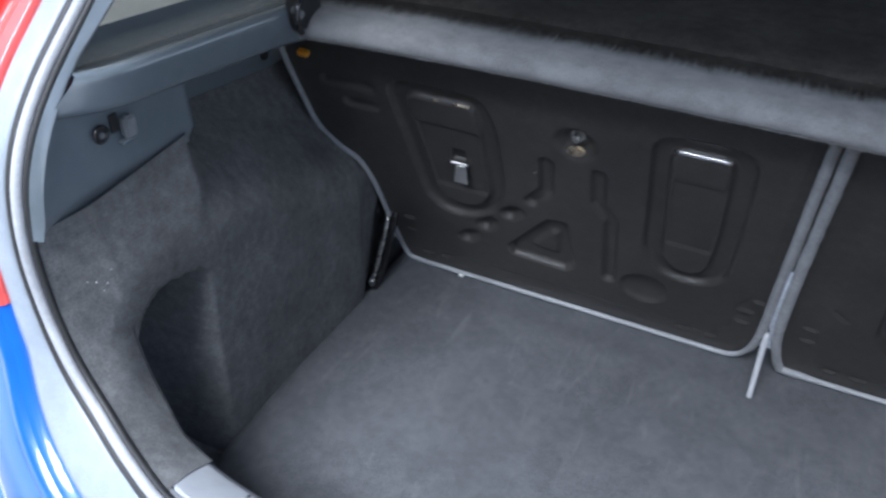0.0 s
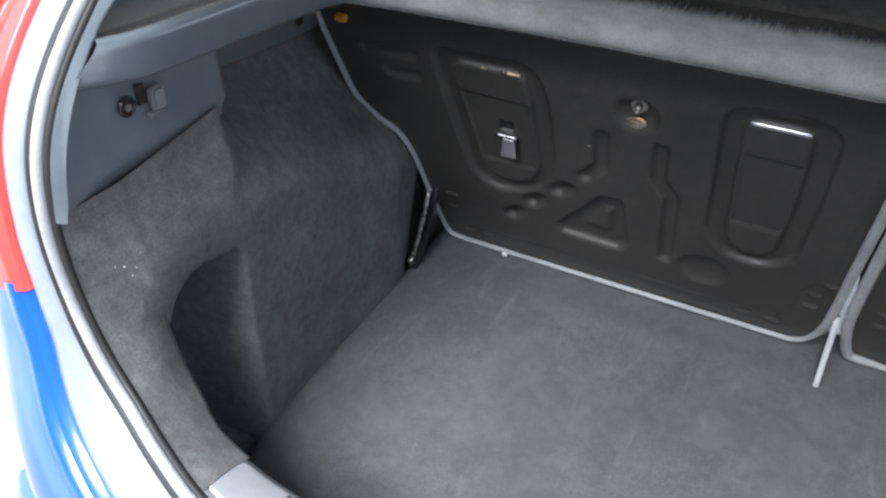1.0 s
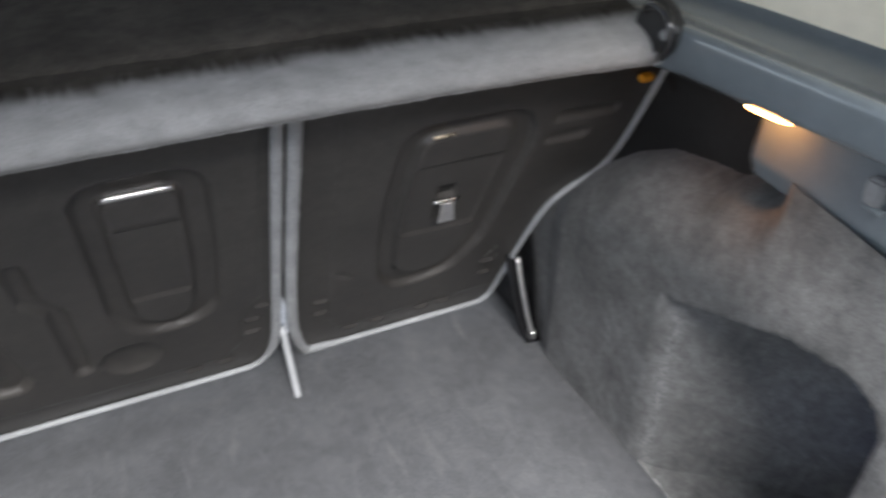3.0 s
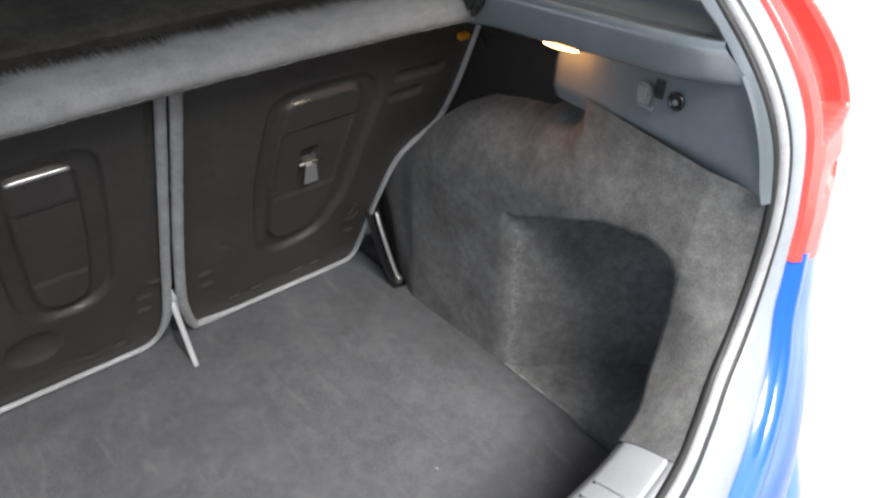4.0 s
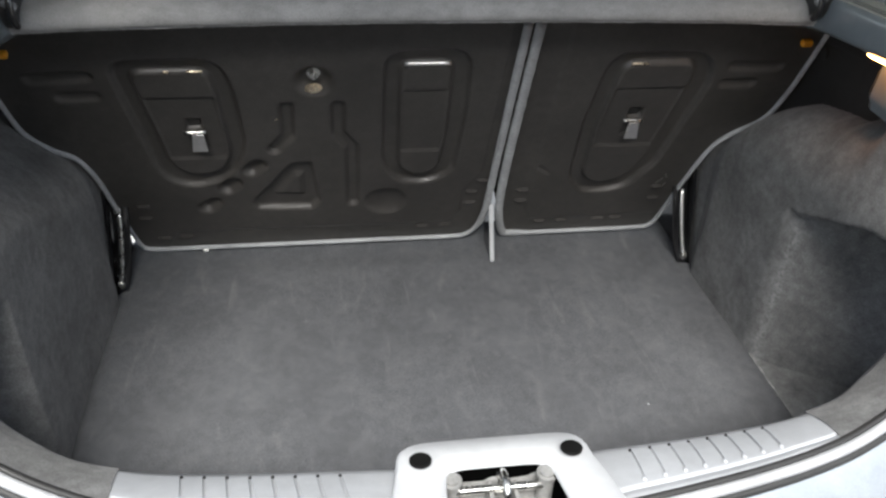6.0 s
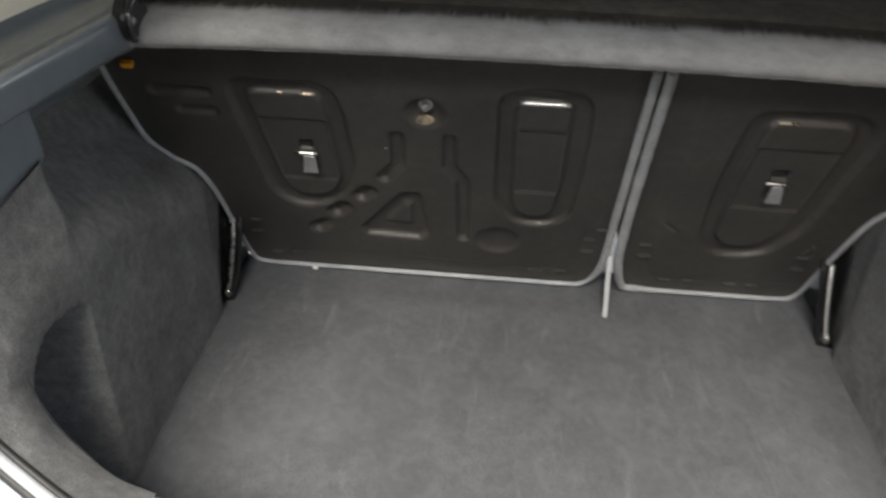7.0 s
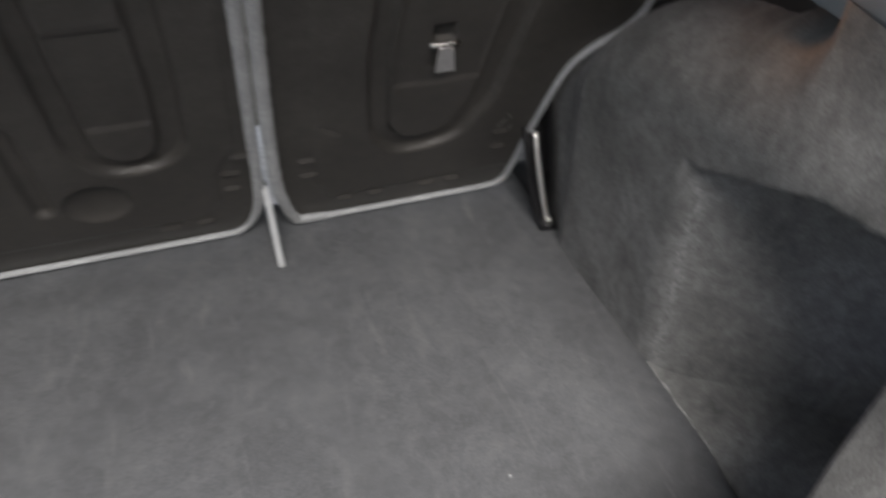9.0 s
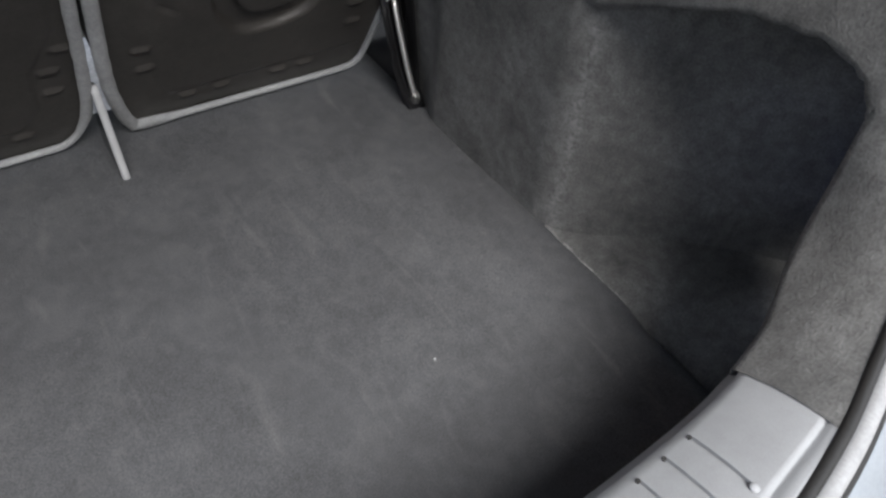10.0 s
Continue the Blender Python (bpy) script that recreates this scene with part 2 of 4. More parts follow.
def spline(points, n):
    """Catmull-Rom through the points, n samples at even length."""
    p = np.array(points, float)
    p = np.vstack([2 * p[0] - p[1], p, 2 * p[-1] - p[-2]])
    out = []
    for i in range(1, len(p) - 2):
        t = np.linspace(0, 1, 24, endpoint=False)[:, None]
        a, b, c, d = p[i - 1 : i + 3]
        out.append(0.5 * (2 * b + (c - a) * t + (2 * a - 5 * b + 4 * c - d) * t**2 + (3 * b - a - 3 * c + d) * t**3))
    q = np.vstack([*out, p[-2:-1]])
    s = np.r_[0, np.cumsum(np.linalg.norm(np.diff(q, axis=0), axis=1))]
    u = np.linspace(0, s[-1], n)
    return np.stack([np.interp(u, s, q[:, k]) for k in range(q.shape[1])], 1)


def tube(name, line, wide, high, up, mat, parent=None, label="", sides=10, cap=True):
    """An oval tube along a line; up is the direction of its height (one vector, or one a point)."""
    line = np.array(line, float)
    up = np.broadcast_to(np.array(up, float), line.shape)
    wide = np.broadcast_to(np.array(wide, float), (len(line),))
    high = np.broadcast_to(np.array(high, float), (len(line),))
    tan = np.gradient(line, axis=0)
    tan /= np.linalg.norm(tan, axis=1)[:, None] + 1e-9
    side = np.cross(tan, up)
    side /= np.linalg.norm(side, axis=1)[:, None] + 1e-9
    top = np.cross(side, tan)
    ang = np.linspace(0, 2 * np.pi, sides, endpoint=False)
    v = line[:, None] + side[:, None] * (wide[:, None] * np.cos(ang))[..., None] + top[:, None] * (high[:, None] * np.sin(ang))[..., None]
    f = grid_faces(len(line), sides, wrap=True)
    if cap:
        f += [tuple(range(sides)), tuple(range((len(line) - 1) * sides, len(line) * sides))]
    return place_mesh(name, v.reshape(-1, 3), f, mat, parent, label)


def sheet(name, rows, mat, parent=None, label="", smooth=True):
    """A skin over a grid of points (rows x columns x 3)."""
    g = np.array(rows, float)
    return place_mesh(name, g.reshape(-1, 3), grid_faces(g.shape[0], g.shape[1]), mat, parent, label, smooth)


def block(size, bevel=0.002, seg=2):
    bm = bmesh.new()
    bmesh.ops.create_cube(bm, size=1)
    bmesh.ops.scale(bm, vec=size, verts=bm.verts)
    if bevel:
        bmesh.ops.bevel(bm, geom=bm.edges[:], offset=bevel, segments=seg, affect="EDGES", profile=0.6)
    return bm


def moved(bm, m):
    bmesh.ops.transform(bm, matrix=m, verts=bm.verts)
    return bm


def disc(r, h, sides=28, bevel=0.001, r2=None):
    bm = bmesh.new()
    bmesh.ops.create_cone(bm, cap_ends=True, segments=sides, radius1=r, radius2=r if r2 is None else r2, depth=h)
    if bevel:
        edges = [e for e in bm.edges if abs(e.verts[0].co.z - e.verts[1].co.z) < 1e-6]
        bmesh.ops.bevel(bm, geom=edges, offset=bevel, segments=2, affect="EDGES")
    return bm


def prism(outline, depth, bevel=0.0):
    """A flat outline in x, y, pulled up by depth."""
    bm = bmesh.new()
    bottom = [bm.verts.new((*p, 0)) for p in outline]
    face = bm.faces.new(bottom)
    bm.faces.ensure_lookup_table()
    up = bmesh.ops.extrude_face_region(bm, geom=[face])
    bmesh.ops.translate(bm, vec=(0, 0, depth), verts=[g for g in up["geom"] if isinstance(g, bmesh.types.BMVert)])
    if bevel:
        bmesh.ops.bevel(bm, geom=bm.edges[:], offset=bevel, segments=2, affect="EDGES")
    return bm


def inside(pts, poly):
    """Signed distance to a polygon, negative inside."""
    poly = np.array(poly, float)
    d = np.full(pts.shape[:-1], 1e9)
    odd = np.zeros(pts.shape[:-1], bool)
    for a, b in zip(poly, np.roll(poly, -1, 0)):
        e, w = b - a, pts - a
        t = np.clip((w @ e) / (e @ e), 0, 1)
        d = np.minimum(d, np.linalg.norm(w - t[..., None] * e, axis=-1))
        cross = (a[1] > pts[..., 1]) != (b[1] > pts[..., 1])
        at = a[0] + (pts[..., 1] - a[1]) / (b[1] - a[1] + 1e-12) * (b[0] - a[0])
        odd ^= cross & (pts[..., 0] < at)
    return np.where(odd, -d, d)


def capsule(pts, a, b):
    a, b = np.array(a, float), np.array(b, float)
    e, w = b - a, pts - a
    t = np.clip((w @ e) / (e @ e + 1e-12), 0, 1)
    return np.linalg.norm(w - t[..., None] * e, axis=-1)


# ---- plan ----
LEAN = 0.426                                  # the backrests lean to the rear by this much a metre of height
SLOPE = math.hypot(1, LEAN)
UP = np.array([0, -LEAN, 1]) / SLOPE          # up along the backrest
OUT = np.array([0, -1, -LEAN]) / SLOPE        # out of its metal back, towards the boot


def on_seat(u, v, h=0.0):
    u, v, h = np.broadcast_arrays(np.asarray(u, float), np.asarray(v, float), np.asarray(h, float))
    return np.stack([u, 0 * u, 0 * u], -1) + v[..., None] * UP + h[..., None] * OUT


# the boot opening: line of the seal, right half, from the middle of the sill upwards
SEAL_HALF = [(0, -0.790, 0.236), (0.12, -0.777, 0.236), (0.25, -0.757, 0.238), (0.338, -0.736, 0.240), (0.40, -0.713, 0.246), (0.45, -0.692, 0.262),
             (0.487, -0.680, 0.292), (0.508, -0.674, 0.335), (0.519, -0.670, 0.39), (0.522, -0.665, 0.435), (0.522, -0.655, 0.478), (0.521, -0.635, 0.518),
             (0.519, -0.603, 0.558), (0.515, -0.556, 0.604), (0.505, -0.48, 0.68), (0.487, -0.38, 0.78), (0.462, -0.27, 0.89)]
# the inner edge of the sill and of the carpet rim, right half
RIM_HALF = [(0, -0.688, 0.198), (0.12, -0.681, 0.199), (0.25, -0.674, 0.201), (0.338, -0.664, 0.203), (0.40, -0.646, 0.205), (0.445, -0.622, 0.213),
            (0.472, -0.610, 0.232), (0.486, -0.605, 0.262), (0.490, -0.603, 0.30)]
SEAL_ARR = np.array(SEAL_HALF)
SEAL_FINE = spline(SEAL_HALF, 500)
SEAL_FINE = SEAL_FINE[(SEAL_FINE[:, 0] > 0.39) & (SEAL_FINE[:, 2] < 0.49)]     # its upright part
CORNER_X = 0.356


def both(half):
    h = np.array(half, float)
    return np.vstack([h[:0:-1] * (-1, 1, 1), h])


# ---- ground and outside ----
bm = bmesh.new()
bmesh.ops.create_grid(bm, x_segments=2, y_segments=2, size=400)
ground = part("ground", moved(bm, pose(0, 0, -0.66)), CONCRETE)
tagged(ground, "pale sunlit concrete ground round the car", "ground", kind="structure")

# unseen wall, added to keep low rear light out of the boot
bm = block((4.6, 0.3, 2.7), 0.02)
wall = part("wall_light_block", moved(bm, pose(0, -2.75, 0.68)), BLOCKER)
tagged(wall, "unseen dark wall added behind the car to block low light", "wall", kind="structure")

# ---- floor of the boot ----
nx, ny = 150, 110
xs, ys = np.linspace(-0.5, 0.5, nx), np.linspace(-0.70, 0.05, ny)
X, Y = np.meshgrid(xs, ys)
Z = np.zeros_like(X)
Z += 0.0025 * np.exp(-((Y + 0.075 + 0.05 * X**2) / 0.025) ** 2) * smooth01((0.35 - np.abs(X + 0.1)) / 0.2)
Z += 0.0008 * np.sin(9 * X + 4 * Y) * np.cos(7 * Y - 3 * X)
ring = np.abs(np.hypot(X - 0.425, Y + 0.51) - 0.046)
Z -= 0.0012 * np.exp(-((ring / 0.006) ** 2)) * (X < 0.43)
Z -= np.where(X < 0, 0.012, 0.004 + 0.008 * smooth01((-0.47 - Y) / 0.05)) * smooth01((np.abs(X) - 0.488) / 0.012)
X = np.where(X < 0, X * (1 - 0.030 * smooth01((-Y - 0.46) / 0.11)), X)
floor = sheet("floor", np.stack([X, Y, Z], -1), FLOOR)
tagged(floor, "dark grey carpet floor board of the boot, slightly scuffed", "floor", kind="structure")
bm = block((1.32, 0.74, 0.02), 0)
tagged(part("floor_pan", moved(bm, pose(0, -0.29, -0.062)), FELT), "dark felt under the floor board", "floor", kind="structure")


for s, side, near in ((-1, "left", -0.455), (1, "right", -0.34)):
    gx, gy = np.meshgrid(np.linspace(0.4955, 0.66 if s < 0 else 0.71, 24), np.linspace(-0.635, near, 30))
    gz = (-0.038 if s < 0 else -0.006) + (0.038 if s < 0 else 0.012) * smooth01((gx - 0.50) / 0.12) + 0.0012 * np.sin(31 * gy) * np.cos(27 * gx)
    gz -= (0.055 if s < 0 else 0.004 + 0.041 * smooth01((-0.47 - gy) / 0.04)) * smooth01(((0.509 if s < 0 else 0.5015) - gx) / 0.005)
    ob = sheet("floor_niche_" + side, np.stack([s * gx, gy, gz], -1), FELT)
    tagged(ob, "dark grey felt floor of the side niche", "floor", kind="structure")
    if s > 0:
        # pale tube that paints the lit fold where the niche felt meets the floor
        t = np.linspace(0, 1, 40)
        line = np.stack([0.4975 + 0.003 * t + 0.0006 * np.sin(23 * t), -0.354 - 0.128 * t, -0.0022 - 0.0025 * t + 0.0004 * np.sin(31 * t)], 1)
        tube("worn_lit_edge", line, 0.0022 * (1 - 0.7 * t), 0.0013 * (1 - 0.6 * t), (0, 0, 1), LITFOLD, ob, "pale strip for the lit fold of the felt", 8)


# ---- side walls of dark felt, with wheel arch and niche ----
def side_wall(sx, name, ridge, soft, tops, corner, hollow, label):
    ZT, YR = corner, -0.604                                  # top of the free rim, rear edge of the niche
    cols = np.linspace(YR, 0.04, 250)
    zs = np.r_[np.linspace(-0.05, ZT, 122), np.linspace(ZT + 0.004, 0.47, 40)]
    seal_y = np.interp(zs, SEAL_FINE[:, 2], SEAL_FINE[:, 1])
    seal_x = np.interp(zs, SEAL_FINE[:, 2], SEAL_FINE[:, 0])
    Yg = np.stack([np.r_[np.linspace(sy, YR, 16)[:-1], cols] for sy in seal_y])
    Zg = np.repeat(zs[:, None], Yg.shape[1], 1)
    start = -0.350 if sx > 0 else -0.375                    # where the rear part of the lining begins
    low = 0.485 + 0.008 * smooth01((-0.1 - Yg) / 0.26) + 0.016 * smooth01((Yg + 0.150) / 0.05)
    # the arch rolls over into the hollow below the ledge
    if sx > 0:
        z1 = np.interp(-Yg, [0.10, 0.17, 0.228, 0.294, 0.355, 0.42], [0.275, 0.330, 0.362, 0.378, 0.388, 0.396])
        q = np.clip((Zg - z1 + 0.085) / 0.085, 0, 1)
        arch = low + (hollow - low) * (1 - np.sqrt(1 - q**2))
    else:
        f = smooth01((-0.12 - Yg) / 0.32)
        arch = low + (hollow + 0.02 * smooth01((Yg + 0.40) / 0.12) - low) * smooth01((Zg - 0.19 - 0.12 * f) / (0.215 - 0.085 * f))
    rear = 0.490 + 0.018 * smooth01((Zg - 0.31) / 0.11)
    high = smooth01((Zg - 0.315) / 0.06)
    k = smooth01((start - 0.035 * high - Yg) / (0.135 - 0.075 * high))
    Xg = arch * (1 - k) + rear * k
    top = np.interp(-Yg, [-t[0] for t in tops], [t[1] for t in tops])
    past = ridge - Yg
    e = 0.030 if sx > 0 else 0.006                          # rounding of the ridge
    past = np.clip(np.where(past < e, np.clip(past + e, 0, None) ** 2 / (4 * e), past) / soft, 0, 1)
    deep = smooth01((top - Zg) / 0.010) * (1 - (1 - past) ** 1.25 if sx > 0 else smooth01(past))
    free = Zg > ZT - 1e-4
    deep = np.where((Yg < YR - 1e-4) & free, 0, np.where(Yg < YR - 1e-4, 1, deep))
    Xg = Xg + (0.205 if sx > 0 else 0.138) * deep
    to_seal = np.clip((YR - Yg) / (YR - seal_y[:, None]), 0, 1)
    Xg = np.where(free, Xg * (1 - to_seal) + seal_x[:, None] * to_seal, Xg)
    Xg += 0.0012 * np.sin(23 * Yg + 3) * np.cos(19 * Zg) * (1 - smooth01((-0.5 - Yg) / 0.1))
    keep = ~((Yg < (-0.366 if sx > 0 else -0.444)) & (Zg > 0.4225))
    keep[:121, :15] = False
    cut = np.interp(-Yg, [0.335 if sx > 0 else 0.38, 0.36 if sx > 0 else 0.43, 0.43, 0.652], [0.4275, 0.4495, 0.4495, 0.4265])
    Zg = np.where(Zg > ZT, ZT + (Zg - ZT) * (cut - ZT) / (0.4245 - ZT), Zg)
    v = np.stack([sx * Xg, Yg, Zg], -1).reshape(-1, 3)
    faces = grid_faces(len(zs), Yg.shape[1], keep)
    # the rim between the niche and the seal
    end = (np.interp(ZT, SEAL_FINE[:, 2], SEAL_FINE[:, 0]), np.interp(ZT, SEAL_FINE[:, 2], SEAL_FINE[:, 1]), ZT)
    rear_x = 0.490 + 0.018 * float(smooth01((ZT - 0.31) / 0.11))
    rim = spline([p for p in RIM_HALF[3:] if p[2] < ZT - 0.012] + [(rear_x, YR, ZT)], 90)
    rim = rim[rim[:, 0] > CORNER_X]
    edge = spline(SEAL_HALF[3:11], 120)
    edge = np.vstack([edge[(edge[:, 0] > CORNER_X - 0.012) & (edge[:, 2] < ZT - 0.003)], end])
    pick = np.linspace(0, len(edge) - 1, len(rim))
    edge = np.stack([np.interp(pick, range(len(edge)), edge[:, c]) for c in range(3)], 1)
    w = smooth01((rim[:, 2] - 0.2) / 0.08)[:, None]
    back = w * (1.0, 0.0, 0) + (1 - w) * (0, -0.25, -1.0)
    lip = 1 - smooth01((rim[:, 2] - ZT + 0.05) / 0.05)[:, None]
    rows = [np.stack([np.minimum((rim + back * 0.3)[:, 0], 0.705 if sx > 0 else 0.665), (rim + back * 0.05)[:, 1], np.maximum((rim + back * 0.3)[:, 2], -0.05)], 1), rim + back * 0.012, rim + back * 0.003]
    for a in np.linspace(0.0, 1.0, 16):
        bulge = 0.005 * math.sin(math.pi * min(1, a)) * lip
        rows.append(rim * (1 - a) + edge * a + bulge * (w * (-1, 0, 0.2) + (1 - w) * (0, 0, 1.0)))
    r = np.stack(rows) * (sx, 1, 1)
    faces += grid_faces(r.shape[0], r.shape[1], start=len(v))
    v = np.vstack([v, r.reshape(-1, 3)])
    ob = place_mesh(name, v, faces, FELT, weld=0.0007)
    return tagged(ob, label, "wall", kind="structure")


side_wall(1, "wall_right", -0.357, 0.19, [(0.1, 0.25), (-0.36, 0.262), (-0.412, 0.287), (-0.49, 0.322), (-0.548, 0.331), (-0.575, 0.330), (-0.594, 0.322), (-0.604, 0.304), (-0.70, 0.30)], 0.318, 0.585,
          "dark grey felt side lining with wheel arch and deep niche")
side_wall(-1, "wall_left", -0.480, 0.042, [(0.1, 0.265), (-0.48, 0.284), (-0.50, 0.293), (-0.548, 0.303), (-0.572, 0.299), (-0.590, 0.287), (-0.604, 0.264), (-0.70, 0.26)], 0.286, 0.612,
          "dark grey felt side lining with wheel arch and narrow niche")

# ---- backrests ----
def relief(pts, left):
    h = np.zeros(pts.shape[:-1])

    def dent(d, depth, wall=0.006):
        return depth * smooth01(0.5 - d / wall)

    def round_off(poly):
        p, out = np.array(poly, float), []
        for a, b, c in zip(np.roll(p, 1, 0), p, np.roll(p, -1, 0)):
            da, dc = a - b, c - b
            la, lc = np.linalg.norm(da), np.linalg.norm(dc)
            u, w = b + da / la * min(0.016, 0.48 * la), b + dc / lc * min(0.016, 0.48 * lc)
            for k in np.linspace(0, 1, 6):
                out.append((1 - k) ** 2 * u + 2 * k * (1 - k) * b + k * k * w)
        return np.array(out)

    def ring_pocket(outer, inner, mid, deep, wall=0.006):
        outer, inner = round_off(outer), round_off(inner)
        g = dent(inside(pts, outer) - 0.004, deep, wall) - dent(inside(pts, inner) - 0.002, deep, wall)
        di = inside(pts, inner)
        step = 0.003 * smooth01((pts[..., 1] - mid[0]) / 0.004) * smooth01((mid[1] - pts[..., 1]) / 0.003) * smooth01(-di / 0.004)
        return g + step

    if left:
        h -= ring_pocket([(-0.417, 0.44), (-0.405, 0.457), (-0.30, 0.457), (-0.281, 0.443), (-0.272, 0.398), (-0.268, 0.288), (-0.28, 0.239), (-0.306, 0.205), (-0.345, 0.192), (-0.372, 0.197), (-0.394, 0.222)],
                         [(-0.396, 0.437), (-0.299, 0.437), (-0.293, 0.40), (-0.289, 0.262), (-0.303, 0.230), (-0.33, 0.218), (-0.36, 0.220), (-0.377, 0.246)], (0.256, 0.391), 0.009)
        h -= ring_pocket([(-0.056, 0.45), (-0.04, 0.467), (0.038, 0.467), (0.057, 0.45), (0.060, 0.348), (0.056, 0.214), (0.038, 0.187), (0.004, 0.178), (-0.031, 0.187), (-0.053, 0.230)],
                         [(-0.036, 0.444), (0.034, 0.444), (0.036, 0.30), (0.031, 0.218), (0.018, 0.203), (0.003, 0.199), (-0.014, 0.203), (-0.030, 0.222)], (0.258, 0.396), 0.010)
        h -= 0.0016 * smooth01(1 - np.abs(inside(pts, [(-0.034, 0.398), (0.034, 0.398), (0.034, 0.438), (-0.034, 0.438)])) / 0.0022)
        leg1 = np.minimum(capsule(pts, (-0.198, 0.366), (-0.200, 0.305)), capsule(pts, (-0.200, 0.305), (-0.222, 0.274))) - 0.009
        leg2 = np.minimum(np.minimum(capsule(pts, (-0.125, 0.366), (-0.125, 0.305)), capsule(pts, (-0.125, 0.305), (-0.105, 0.272))), capsule(pts, (-0.105, 0.272), (-0.104, 0.131))) - 0.009
        h -= dent(leg1, 0.008, 0.007) + dent(leg2, 0.008, 0.007)
        for u, v in ((-0.256, 0.229), (-0.299, 0.184), (-0.336, 0.135)):
            h -= dent(capsule(pts, (u - 0.006, v - 0.006), (u + 0.006, v + 0.006)) - 0.011, 0.012, 0.012)
        tri = inside(pts, [(-0.196, 0.234), (-0.174, 0.234), (-0.164, 0.135), (-0.176, 0.119), (-0.258, 0.122), (-0.262, 0.138)]) - 0.004
        trin = inside(pts, [(-0.196, 0.204), (-0.184, 0.204), (-0.187, 0.150), (-0.228, 0.154)])
        h -= dent(tri, 0.010, 0.008) - dent(trin, 0.006, 0.012)
        q = np.stack([(pts[..., 0] + 0.049) / 1.0, (pts[..., 1] - 0.128) / 1.0], -1)
        h -= 0.013 * np.sqrt(np.clip(1 - (np.linalg.norm(q, axis=-1) / 0.036) ** 2, 0, 1)) * 0.8
        r = np.hypot(pts[..., 0] + 0.157, pts[..., 1] - 0.416)
        h -= 0.013 * smooth01((0.032 - r) / 0.019)
        h -= 0.0018 * smooth01(0.5 - inside(pts, [(-0.43, 0.0), (0.2, 0.0), (0.2, 0.56), (0.112, 0.56), (0.108, 0.20), (0.082, 0.15), (0.082, 0.09), (0.06, 0.056), (-0.40, 0.062)]) / 0.004)
        dashes = [(0.098, 0.143), (0.098, 0.110), (0.114, 0.174), (0.019, 0.044), (0.060, 0.045), (-0.425, 0.044), (-0.39, 0.044), (-0.444, 0.139), (-0.446, 0.105)]
        sideline = [((-0.52, 0.431), (-0.452, 0.433)), ((-0.492, 0.396), (-0.450, 0.396))]
    else:
        h -= ring_pocket([(0.276, 0.456), (0.393, 0.456), (0.414, 0.436), (0.424, 0.40), (0.402, 0.208), (0.37, 0.145), (0.335, 0.133), (0.293, 0.135), (0.266, 0.174), (0.257, 0.308), (0.264, 0.436)],
                         [(0.292, 0.437), (0.388, 0.437), (0.396, 0.41), (0.378, 0.215), (0.355, 0.167), (0.33, 0.158), (0.30, 0.161), (0.284, 0.186), (0.278, 0.31), (0.284, 0.42)], (0.256, 0.391), 0.009)
        dashes = [(0.186, 0.143), (0.188, 0.112), (0.235, 0.044), (0.275, 0.044), (0.345, 0.044), (0.38, 0.044), (0.43, 0.139), (0.433, 0.105)]
        sideline = [((0.452, 0.433), (0.52, 0.431)), ((0.450, 0.396), (0.492, 0.396))]
        h -= 0.0018 * smooth01(0.5 - inside(pts, [(0.1, 0.0), (0.5, 0.0), (0.45, 0.058), (0.215, 0.054), (0.20, 0.09), (0.19, 0.56), (0.1, 0.56)]) / 0.004)
        h -= dent(capsule(pts, (0.205, 0.205), (0.222, 0.19)) - 0.003, 0.002, 0.004)
    for u, v in dashes:
        h += 0.004 * smooth01(1 - (capsule(pts, (u - 0.007, v), (u + 0.007, v)) - 0.001) / 0.0035)
    for a, b in sideline:
        h -= dent(capsule(pts, a, b) - 0.008, 0.005)
    for u in (-0.331, 0.331):
        h -= dent(inside(pts, [(u - 0.010, 0.323), (u + 0.011, 0.323), (u + 0.009, 0.343), (u - 0.009, 0.343)]), 0.014, 0.004)
        h -= dent(inside(pts, [(u - 0.010, 0.283), (u + 0.014, 0.283), (u + 0.011, 0.316), (u - 0.007, 0.316)]), 0.003, 0.004)
    h += 0.0007 * np.sin(21 * pts[..., 0]) * np.cos(17 * pts[..., 1] + 1)
    return h


